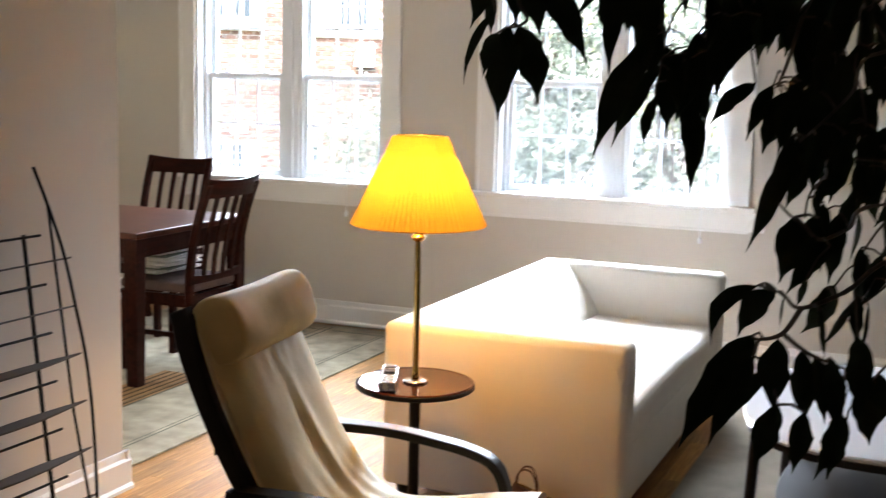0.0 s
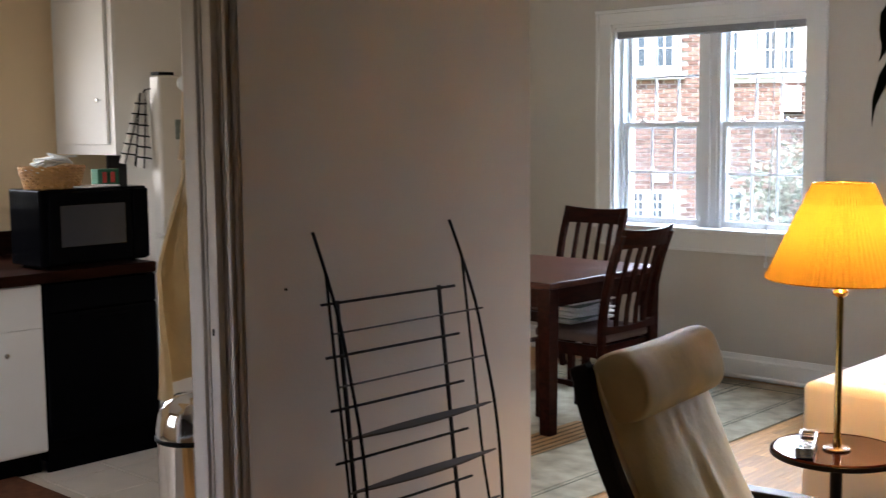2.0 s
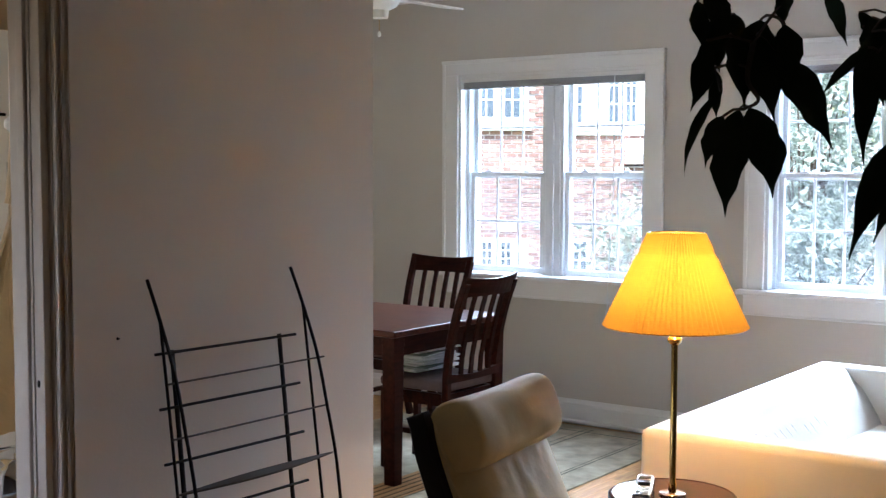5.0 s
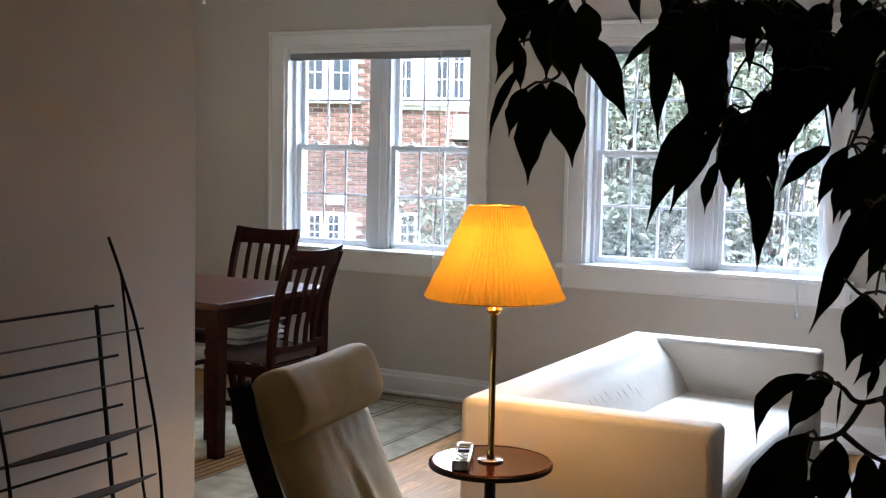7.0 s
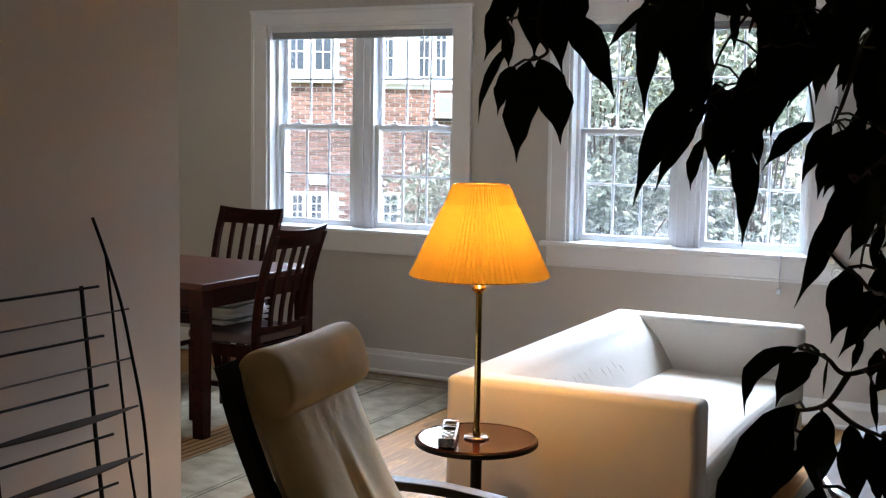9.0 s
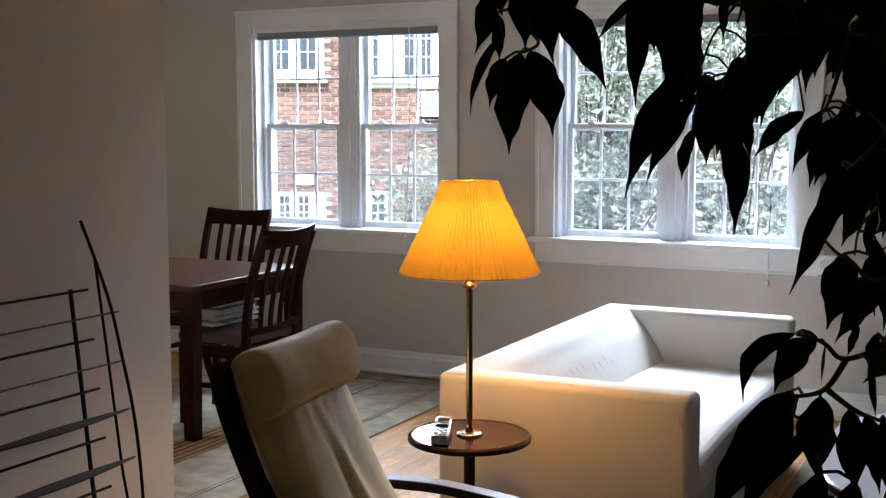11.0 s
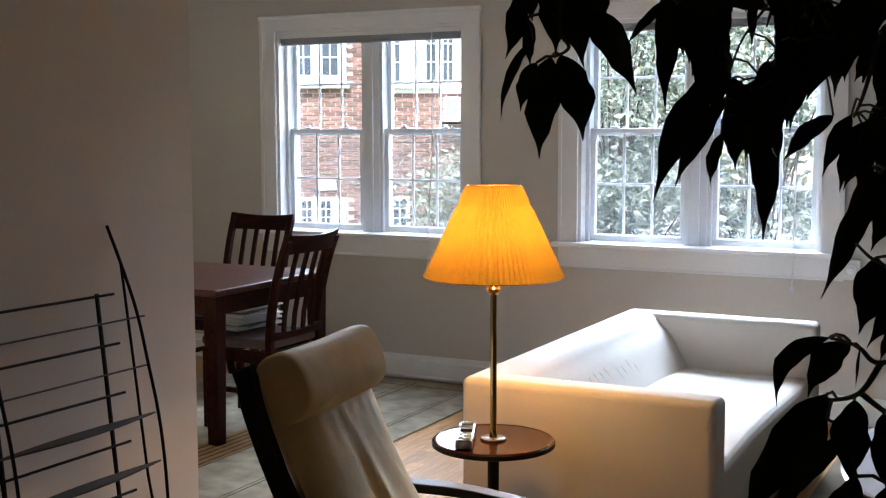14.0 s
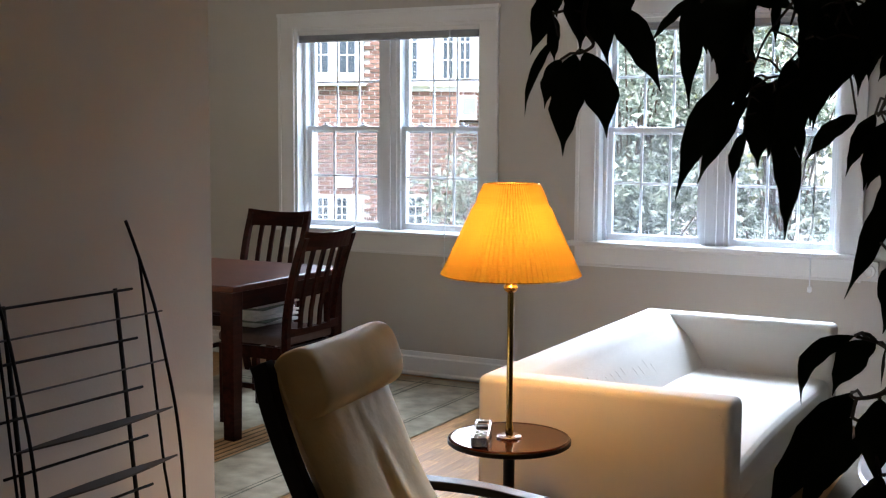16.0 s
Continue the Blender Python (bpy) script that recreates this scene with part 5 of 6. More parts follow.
    sprig(((-0.332, 1.368, 1.545), (-0.334, 1.363, 1.507)), [
        ((-0.282, 1.367, 1.525), (-0.285, 1.341, 1.441), 0.032, 0.00),
        ((-0.337, 1.372, 1.517), (-0.388, 1.349, 1.413), 0.027, 0.05),
        ((-0.342, 1.376, 1.476), (-0.354, 1.378, 1.415), 0.021, 0.06),
        ((-0.314, 1.411, 1.491), (-0.301, 1.418, 1.349), 0.044, -0.02),
        ((-0.328, 1.386, 1.511), (-0.323, 1.368, 1.435), 0.038, 0.00),
    ])
    sprig(((-0.213, 1.606, 1.728), (-0.243, 1.470, 1.659), (-0.271, 1.450, 1.600)), [
        ((-0.257, 1.434, 1.646), (-0.263, 1.430, 1.551), 0.042, 0.00),
        ((-0.252, 1.515, 1.638), (-0.257, 1.518, 1.546), 0.037, 0.00),
        ((-0.275, 1.430, 1.663), (-0.274, 1.407, 1.584), 0.046, 0.00),
        ((-0.304, 1.378, 1.659), (-0.308, 1.383, 1.609), 0.025, 0.00),
        ((-0.299, 1.489, 1.644), (-0.300, 1.494, 1.550), 0.038, 0.00),
        ((-0.267, 1.439, 1.589), (-0.272, 1.412, 1.478), 0.037, 0.00),
        ((-0.250, 1.510, 1.593), (-0.267, 1.477, 1.514), 0.037, 0.00),
        ((-0.227, 1.474, 1.606), (-0.234, 1.476, 1.518), 0.033, 0.00),
    ])
    sprig(((-0.271, 1.450, 1.600), (-0.286, 1.437, 1.554), (-0.296, 1.427, 1.508)), [
        ((-0.286, 1.460, 1.634), (-0.281, 1.436, 1.539), 0.039, 0.00),
        ((-0.260, 1.416, 1.609), (-0.261, 1.403, 1.531), 0.032, 0.00),
        ((-0.295, 1.451, 1.586), (-0.288, 1.436, 1.526), 0.025, 0.00),
        ((-0.288, 1.421, 1.643), (-0.292, 1.428, 1.579), 0.029, 0.00),
        ((-0.278, 1.387, 1.567), (-0.287, 1.382, 1.472), 0.040, 0.00),
        ((-0.255, 1.507, 1.563), (-0.271, 1.490, 1.522), 0.027, 0.00),
        ((-0.303, 1.438, 1.500), (-0.286, 1.424, 1.439), 0.020, -0.05),
        ((-0.236, 1.485, 1.497), (-0.287, 1.448, 1.440), 0.026, 0.07),
    ])
    sprig(((-0.110, 1.484, 1.690), (-0.136, 1.352, 1.633), (-0.158, 1.278, 1.571)), [
        ((-0.167, 1.292, 1.634), (-0.170, 1.286, 1.561), 0.037, 0.00),
        ((-0.133, 1.250, 1.628), (-0.134, 1.234, 1.551), 0.035, 0.00),
        ((-0.108, 1.220, 1.602), (-0.112, 1.213, 1.517), 0.035, 0.00),
        ((-0.184, 1.264, 1.621), (-0.184, 1.256, 1.543), 0.033, 0.00),
        ((-0.164, 1.302, 1.578), (-0.177, 1.293, 1.527), 0.025, 0.00),
    ])
    sprig(((-0.158, 1.278, 1.571), (-0.171, 1.265, 1.515), (-0.179, 1.259, 1.492)), [
        ((-0.160, 1.359, 1.594), (-0.161, 1.348, 1.496), 0.040, 0.00),
        ((-0.131, 1.279, 1.564), (-0.138, 1.272, 1.472), 0.035, 0.00),
        ((-0.113, 1.320, 1.532), (-0.117, 1.292, 1.435), 0.036, 0.00),
        ((-0.153, 1.257, 1.500), (-0.171, 1.242, 1.416), 0.031, 0.03),
        ((-0.193, 1.338, 1.496), (-0.218, 1.319, 1.429), 0.024, 0.06),
        ((-0.168, 1.273, 1.489), (-0.187, 1.239, 1.418), 0.027, 0.05),
    ])
    sprig(((-0.067, 1.263, 1.534), (-0.089, 1.135, 1.490), (-0.109, 1.066, 1.461), (-0.127, 1.055, 1.443)), [
        ((-0.133, 1.064, 1.449), (-0.167, 1.033, 1.337), 0.040, 0.00),
        ((-0.114, 1.083, 1.490), (-0.126, 1.062, 1.408), 0.032, 0.00),
        ((-0.100, 1.090, 1.471), (-0.110, 1.085, 1.397), 0.029, 0.00),
        ((-0.109, 1.021, 1.451), (-0.107, 1.002, 1.398), 0.020, 0.00),
        ((-0.127, 1.070, 1.442), (-0.141, 1.074, 1.392), 0.022, 0.00),
        ((-0.085, 1.054, 1.452), (-0.095, 1.040, 1.388), 0.027, 0.00),
    ])
    sprig(((-0.050, 1.153, 1.380), (-0.077, 1.048, 1.365), (-0.099, 1.014, 1.357), (-0.114, 1.008, 1.371), (-0.125, 1.004, 1.378), (-0.135, 0.999, 1.389)), [
        ((-0.120, 1.012, 1.377), (-0.130, 0.994, 1.316), 0.034, -0.02),
        ((-0.102, 1.004, 1.360), (-0.117, 0.986, 1.324), 0.018, 0.05),
        ((-0.089, 1.009, 1.352), (-0.123, 0.990, 1.306), 0.021, 0.06),
        ((-0.106, 0.993, 1.324), (-0.112, 0.983, 1.297), 0.009, 0.00),
        ((-0.085, 1.042, 1.379), (-0.089, 1.017, 1.315), 0.025, 0.00),
        ((-0.101, 1.019, 1.376), (-0.097, 1.024, 1.325), 0.018, 0.00),
    ])
    sprig(((-0.081, 1.120, 1.426), (-0.100, 1.042, 1.411), (-0.112, 1.035, 1.397), (-0.115, 1.030, 1.374)), [
        ((-0.098, 1.030, 1.411), (-0.104, 1.014, 1.376), 0.010, 0.05),
        ((-0.110, 1.056, 1.398), (-0.103, 1.047, 1.364), 0.009, 0.00),
        ((-0.098, 1.019, 1.390), (-0.093, 1.016, 1.354), 0.011, 0.00),
    ], 0.0022)
    sprig(((-0.363, 1.513, 1.767), (-0.378, 1.418, 1.687), (-0.388, 1.373, 1.631)), [
        ((-0.396, 1.421, 1.670), (-0.410, 1.412, 1.607), 0.031, -0.00),
        ((-0.396, 1.402, 1.646), (-0.399, 1.379, 1.581), 0.028, -0.00),
        ((-0.384, 1.345, 1.614), (-0.396, 1.328, 1.563), 0.023, 0.02),
        ((-0.416, 1.416, 1.643), (-0.417, 1.399, 1.594), 0.023, 0.01),
        ((-0.389, 1.332, 1.657), (-0.378, 1.317, 1.593), 0.029, 0.02),
        ((-0.391, 1.379, 1.655), (-0.400, 1.358, 1.602), 0.024, 0.03),
        ((-0.407, 1.414, 1.654), (-0.411, 1.418, 1.603), 0.024, -0.00),
        ((-0.389, 1.321, 1.616), (-0.381, 1.311, 1.558), 0.024, 0.02),
        ((-0.398, 1.416, 1.632), (-0.397, 1.404, 1.570), 0.026, 0.02),
    ])
    sprig(((-0.388, 1.373, 1.631), (-0.395, 1.366, 1.599)), [
        ((-0.367, 1.326, 1.640), (-0.374, 1.308, 1.569), 0.036, 0.03),
        ((-0.391, 1.417, 1.623), (-0.389, 1.403, 1.558), 0.031, 0.01),
        ((-0.403, 1.343, 1.649), (-0.383, 1.346, 1.609), 0.017, -0.02),
        ((-0.377, 1.366, 1.632), (-0.396, 1.349, 1.595), 0.021, 0.01),
        ((-0.431, 1.422, 1.675), (-0.404, 1.420, 1.634), 0.019, -0.02),
        ((-0.375, 1.300, 1.620), (-0.369, 1.311, 1.561), 0.029, 0.01),
        ((-0.422, 1.405, 1.599), (-0.416, 1.401, 1.557), 0.018, 0.02),
        ((-0.374, 1.351, 1.599), (-0.371, 1.352, 1.554), 0.018, 0.03),
        ((-0.424, 1.414, 1.614), (-0.416, 1.409, 1.553), 0.024, -0.01),
    ])
    sprig(((-0.308, 1.517, 1.763), (-0.325, 1.421, 1.684), (-0.336, 1.376, 1.629)), [
        ((-0.337, 1.393, 1.663), (-0.334, 1.382, 1.614), 0.023, -0.00),
        ((-0.356, 1.434, 1.674), (-0.379, 1.416, 1.598), 0.039, 0.03),
        ((-0.343, 1.397, 1.615), (-0.360, 1.383, 1.571), 0.021, 0.01),
        ((-0.338, 1.342, 1.631), (-0.356, 1.320, 1.560), 0.031, -0.00),
        ((-0.335, 1.333, 1.618), (-0.357, 1.303, 1.581), 0.020, -0.02),
        ((-0.375, 1.408, 1.656), (-0.372, 1.388, 1.595), 0.026, -0.00),
        ((-0.390, 1.417, 1.664), (-0.388, 1.417, 1.604), 0.027, 0.02),
        ((-0.338, 1.301, 1.649), (-0.359, 1.293, 1.599), 0.028, -0.01),
        ((-0.349, 1.398, 1.649), (-0.370, 1.383, 1.610), 0.021, 0.01),
    ])
    sprig(((-0.336, 1.376, 1.629), (-0.343, 1.369, 1.597)), [
        ((-0.358, 1.385, 1.647), (-0.291, 1.409, 1.614), 0.035, 0.01),
        ((-0.340, 1.338, 1.650), (-0.339, 1.343, 1.587), 0.029, -0.01),
        ((-0.346, 1.419, 1.526), (-0.341, 1.433, 1.479), 0.022, -0.02),
        ((-0.341, 1.356, 1.566), (-0.346, 1.361, 1.495), 0.031, 0.01),
        ((-0.343, 1.430, 1.542), (-0.330, 1.421, 1.492), 0.025, -0.01),
        ((-0.356, 1.402, 1.609), (-0.404, 1.387, 1.584), 0.024, 0.03),
        ((-0.381, 1.420, 1.624), (-0.366, 1.435, 1.577), 0.022, -0.02),
        ((-0.352, 1.313, 1.596), (-0.331, 1.312, 1.558), 0.021, -0.01),
        ((-0.339, 1.355, 1.575), (-0.353, 1.358, 1.532), 0.019, -0.02),
    ])
    sprig(((-0.255, 1.521, 1.759), (-0.274, 1.424, 1.681), (-0.285, 1.378, 1.626)), [
        ((-0.283, 1.404, 1.660), (-0.288, 1.408, 1.616), 0.021, 0.02),
        ((-0.277, 1.350, 1.659), (-0.286, 1.342, 1.625), 0.014, -0.01),
        ((-0.312, 1.373, 1.650), (-0.312, 1.379, 1.610), 0.016, -0.02),
        ((-0.296, 1.305, 1.651), (-0.292, 1.294, 1.602), 0.022, -0.01),
        ((-0.319, 1.353, 1.654), (-0.311, 1.351, 1.610), 0.018, 0.01),
        ((-0.269, 1.318, 1.635), (-0.251, 1.307, 1.574), 0.031, 0.01),
        ((-0.295, 1.449, 1.632), (-0.277, 1.461, 1.556), 0.034, 0.00),
        ((-0.280, 1.319, 1.651), (-0.290, 1.310, 1.613), 0.017, 0.01),
        ((-0.298, 1.389, 1.652), (-0.280, 1.388, 1.606), 0.024, -0.00),
    ])
    sprig(((-0.285, 1.378, 1.626), (-0.292, 1.371, 1.595)), [
        ((-0.302, 1.353, 1.506), (-0.311, 1.353, 1.463), 0.021, -0.03),
        ((-0.285, 1.347, 1.556), (-0.296, 1.323, 1.481), 0.031, -0.02),
        ((-0.265, 1.327, 1.534), (-0.267, 1.331, 1.498), 0.016, -0.01),
        ((-0.304, 1.423, 1.515), (-0.313, 1.424, 1.471), 0.020, -0.02),
        ((-0.282, 1.419, 1.517), (-0.288, 1.394, 1.472), 0.021, -0.03),
        ((-0.298, 1.406, 1.536), (-0.312, 1.375, 1.482), 0.028, -0.01),
        ((-0.265, 1.324, 1.576), (-0.248, 1.310, 1.508), 0.033, 0.01),
        ((-0.289, 1.336, 1.526), (-0.299, 1.317, 1.453), 0.035, -0.00),
        ((-0.301, 1.335, 1.519), (-0.301, 1.332, 1.454), 0.028, 0.00),
    ])
    sprig(((-0.203, 1.524, 1.755), (-0.224, 1.426, 1.678), (-0.236, 1.380, 1.624)), [
        ((-0.231, 1.374, 1.651), (-0.255, 1.370, 1.604), 0.027, -0.00),
        ((-0.241, 1.329, 1.626), (-0.237, 1.321, 1.588), 0.018, -0.01),
        ((-0.265, 1.413, 1.651), (-0.283, 1.396, 1.611), 0.020, -0.02),
        ((-0.242, 1.379, 1.638), (-0.234, 1.384, 1.593), 0.019, 0.01),
        ((-0.262, 1.363, 1.636), (-0.271, 1.342, 1.565), 0.031, 0.02),
        ((-0.255, 1.376, 1.619), (-0.279, 1.364, 1.563), 0.027, 0.02),
        ((-0.218, 1.326, 1.589), (-0.248, 1.307, 1.537), 0.031, -0.01),
        ((-0.243, 1.406, 1.583), (-0.262, 1.388, 1.543), 0.021, -0.01),
        ((-0.249, 1.298, 1.538), (-0.249, 1.281, 1.482), 0.026, 0.01),
    ])
    sprig(((-0.236, 1.380, 1.624), (-0.243, 1.373, 1.593)), [
        ((-0.251, 1.351, 1.603), (-0.262, 1.344, 1.562), 0.019, -0.03),
        ((-0.265, 1.407, 1.565), (-0.286, 1.392, 1.491), 0.035, 0.01),
        ((-0.255, 1.356, 1.592), (-0.260, 1.345, 1.553), 0.020, 0.03),
        ((-0.265, 1.348, 1.580), (-0.268, 1.349, 1.543), 0.016, 0.03),
        ((-0.242, 1.304, 1.573), (-0.265, 1.284, 1.519), 0.024, 0.03),
        ((-0.245, 1.443, 1.611), (-0.246, 1.429, 1.532), 0.039, -0.03),
        ((-0.258, 1.426, 1.572), (-0.276, 1.421, 1.521), 0.024, 0.01),
        ((-0.259, 1.323, 1.552), (-0.248, 1.323, 1.509), 0.017, 0.01),
        ((-0.251, 1.311, 1.605), (-0.247, 1.319, 1.566), 0.015, 0.02),
    ])
    sprig(((-0.153, 1.526, 1.751), (-0.175, 1.428, 1.675), (-0.188, 1.381, 1.621)), [
        ((-0.177, 1.327, 1.647), (-0.179, 1.322, 1.585), 0.027, 0.01),
        ((-0.200, 1.412, 1.620), (-0.202, 1.408, 1.575), 0.018, 0.02),
        ((-0.193, 1.424, 1.643), (-0.207, 1.398, 1.603), 0.019, 0.00),
        ((-0.212, 1.430, 1.625), (-0.221, 1.407, 1.558), 0.031, -0.02),
        ((-0.194, 1.405, 1.611), (-0.184, 1.415, 1.556), 0.023, -0.00),
        ((-0.217, 1.414, 1.663), (-0.190, 1.420, 1.598), 0.034, -0.00),
        ((-0.229, 1.404, 1.655), (-0.255, 1.398, 1.589), 0.032, 0.02),
        ((-0.216, 1.377, 1.617), (-0.226, 1.376, 1.552), 0.027, 0.01),
        ((-0.188, 1.391, 1.483), (-0.205, 1.392, 1.447), 0.019, 0.03),
    ])
    sprig(((-0.188, 1.381, 1.621), (-0.195, 1.374, 1.591)), [
        ((-0.221, 1.408, 1.590), (-0.231, 1.403, 1.546), 0.021, -0.00),
        ((-0.167, 1.293, 1.442), (-0.165, 1.279, 1.406), 0.016, -0.02),
        ((-0.174, 1.319, 1.572), (-0.176, 1.299, 1.527), 0.019, 0.02),
        ((-0.206, 1.292, 1.573), (-0.210, 1.297, 1.533), 0.018, -0.00),
        ((-0.182, 1.320, 1.582), (-0.216, 1.309, 1.534), 0.028, 0.00),
        ((-0.192, 1.445, 1.571), (-0.206, 1.436, 1.534), 0.020, -0.01),
        ((-0.214, 1.413, 1.597), (-0.193, 1.404, 1.563), 0.016, 0.02),
        ((-0.213, 1.398, 1.581), (-0.208, 1.382, 1.532), 0.023, -0.01),
        ((-0.170, 1.317, 1.583), (-0.173, 1.305, 1.545), 0.018, -0.01),
    ])
    sprig(((-0.103, 1.528, 1.747), (-0.128, 1.428, 1.672), (-0.142, 1.382, 1.619), (-0.149, 1.375, 1.589)), [
        ((-0.137, 1.345, 1.631), (-0.161, 1.319, 1.598), 0.020, -0.01),
        ((-0.151, 1.357, 1.647), (-0.166, 1.342, 1.608), 0.022, -0.02),
        ((-0.144, 1.376, 1.604), (-0.146, 1.374, 1.553), 0.025, 0.01),
        ((-0.160, 1.311, 1.637), (-0.148, 1.319, 1.580), 0.024, 0.03),
        ((-0.165, 1.322, 1.625), (-0.173, 1.304, 1.575), 0.022, -0.01),
        ((-0.154, 1.334, 1.596), (-0.150, 1.334, 1.545), 0.025, 0.02),
        ((-0.147, 1.352, 1.563), (-0.157, 1.338, 1.515), 0.023, -0.02),
        ((-0.138, 1.405, 1.564), (-0.160, 1.387, 1.494), 0.034, 0.01),
        ((-0.140, 1.369, 1.579), (-0.137, 1.372, 1.529), 0.020, 0.03),
    ])
    sprig(((-0.149, 1.375, 1.589), (-0.151, 1.366, 1.517)), [
        ((-0.165, 1.391, 1.451), (-0.143, 1.394, 1.411), 0.023, 0.00),
        ((-0.147, 1.303, 1.524), (-0.163, 1.291, 1.484), 0.021, 0.00),
        ((-0.156, 1.435, 1.496), (-0.174, 1.417, 1.438), 0.029, 0.02),
        ((-0.173, 1.397, 1.552), (-0.166, 1.383, 1.495), 0.023, -0.01),
        ((-0.139, 1.405, 1.553), (-0.139, 1.410, 1.512), 0.019, 0.00),
        ((-0.141, 1.422, 1.416), (-0.129, 1.411, 1.372), 0.019, -0.03),
        ((-0.178, 1.417, 1.508), (-0.180, 1.411, 1.459), 0.022, -0.02),
        ((-0.160, 1.309, 1.480), (-0.181, 1.297, 1.436), 0.022, -0.01),
        ((-0.164, 1.327, 1.496), (-0.155, 1.315, 1.430), 0.029, 0.02),
    ])
    sprig(((-0.056, 1.529, 1.743), (-0.082, 1.428, 1.669), (-0.097, 1.382, 1.617), (-0.103, 1.375, 1.587)), [
        ((-0.129, 1.396, 1.623), (-0.133, 1.404, 1.578), 0.022, -0.02),
        ((-0.117, 1.388, 1.649), (-0.135, 1.368, 1.613), 0.018, -0.03),
        ((-0.130, 1.364, 1.638), (-0.111, 1.362, 1.566), 0.036, -0.03),
        ((-0.118, 1.344, 1.628), (-0.123, 1.346, 1.586), 0.020, -0.03),
        ((-0.110, 1.430, 1.610), (-0.104, 1.424, 1.562), 0.023, 0.02),
        ((-0.087, 1.347, 1.633), (-0.092, 1.347, 1.590), 0.020, 0.02),
        ((-0.097, 1.333, 1.583), (-0.087, 1.318, 1.543), 0.017, 0.01),
        ((-0.093, 1.418, 1.598), (-0.086, 1.431, 1.548), 0.020, 0.01),
        ((-0.100, 1.403, 1.575), (-0.098, 1.413, 1.524), 0.024, 0.02),
    ])
    sprig(((-0.103, 1.375, 1.587), (-0.106, 1.366, 1.516)), [
        ((-0.102, 1.322, 1.399), (-0.133, 1.309, 1.366), 0.022, 0.02),
        ((-0.088, 1.354, 1.454), (-0.088, 1.357, 1.382), 0.030, -0.02),
        ((-0.117, 1.298, 1.421), (-0.108, 1.293, 1.385), 0.017, 0.02),
        ((-0.102, 1.305, 1.455), (-0.109, 1.311, 1.398), 0.023, -0.02),
        ((-0.096, 1.356, 1.417), (-0.092, 1.353, 1.349), 0.031, -0.02),
        ((-0.102, 1.366, 1.545), (-0.110, 1.367, 1.498), 0.021, 0.01),
        ((-0.129, 1.405, 1.518), (-0.159, 1.384, 1.451), 0.037, 0.02),
        ((-0.113, 1.350, 1.433), (-0.130, 1.341, 1.370), 0.027, -0.00),
        ((-0.093, 1.354, 1.407), (-0.095, 1.339, 1.358), 0.020, 0.00),
    ])
    sprig(((-0.009, 1.529, 1.739), (-0.038, 1.428, 1.665), (-0.053, 1.381, 1.614), (-0.060, 1.374, 1.585)), [
        ((-0.044, 1.353, 1.625), (-0.053, 1.338, 1.572), 0.026, 0.01),
        ((-0.062, 1.384, 1.627), (-0.076, 1.360, 1.586), 0.021, 0.01),
        ((-0.062, 1.344, 1.593), (-0.058, 1.336, 1.523), 0.034, 0.01),
        ((-0.073, 1.404, 1.597), (-0.083, 1.381, 1.562), 0.015, -0.00),
        ((-0.043, 1.414, 1.381), (-0.073, 1.385, 1.331), 0.028, -0.02),
        ((-0.036, 1.318, 1.421), (-0.040, 1.302, 1.362), 0.025, -0.02),
        ((-0.048, 1.312, 1.419), (-0.042, 1.318, 1.385), 0.014, 0.02),
        ((-0.049, 1.418, 1.427), (-0.051, 1.424, 1.378), 0.024, -0.02),
        ((-0.052, 1.331, 1.516), (-0.039, 1.344, 1.462), 0.027, -0.02),
    ])
    sprig(((-0.060, 1.374, 1.585), (-0.062, 1.365, 1.515)), [
        ((-0.042, 1.305, 1.470), (-0.054, 1.304, 1.413), 0.026, -0.02),
        ((-0.084, 1.368, 1.536), (-0.078, 1.370, 1.470), 0.030, -0.01),
        ((-0.072, 1.275, 1.451), (-0.079, 1.261, 1.406), 0.020, 0.02),
        ((-0.080, 1.349, 1.544), (-0.090, 1.337, 1.489), 0.025, 0.02),
        ((-0.058, 1.314, 1.452), (-0.082, 1.302, 1.426), 0.017, 0.01),
        ((-0.076, 1.433, 1.550), (-0.062, 1.430, 1.491), 0.030, -0.00),
        ((-0.071, 1.325, 1.518), (-0.071, 1.326, 1.472), 0.023, -0.02),
        ((-0.037, 1.303, 1.399), (-0.019, 1.321, 1.365), 0.016, 0.02),
        ((-0.076, 1.412, 1.427), (-0.067, 1.396, 1.364), 0.028, 0.01),
    ])
    sprig(((-0.012, 0.989, 1.353), (-0.062, 0.850, 1.337), (-0.090, 0.813, 1.328), (-0.102, 0.808, 1.337), (-0.109, 0.805, 1.341), (-0.120, 0.800, 1.344)), [
        ((-0.125, 0.827, 1.340), (-0.154, 0.803, 1.294), 0.017, 0.22),
        ((-0.111, 0.822, 1.339), (-0.136, 0.814, 1.300), 0.023, 0.10),
        ((-0.101, 0.795, 1.340), (-0.103, 0.797, 1.312), 0.003, 0.00),
        ((-0.074, 0.833, 1.343), (-0.080, 0.838, 1.320), 0.010, 0.00),
        ((-0.075, 0.805, 1.329), (-0.070, 0.811, 1.290), 0.006, 0.00),
    ], 0.0026)
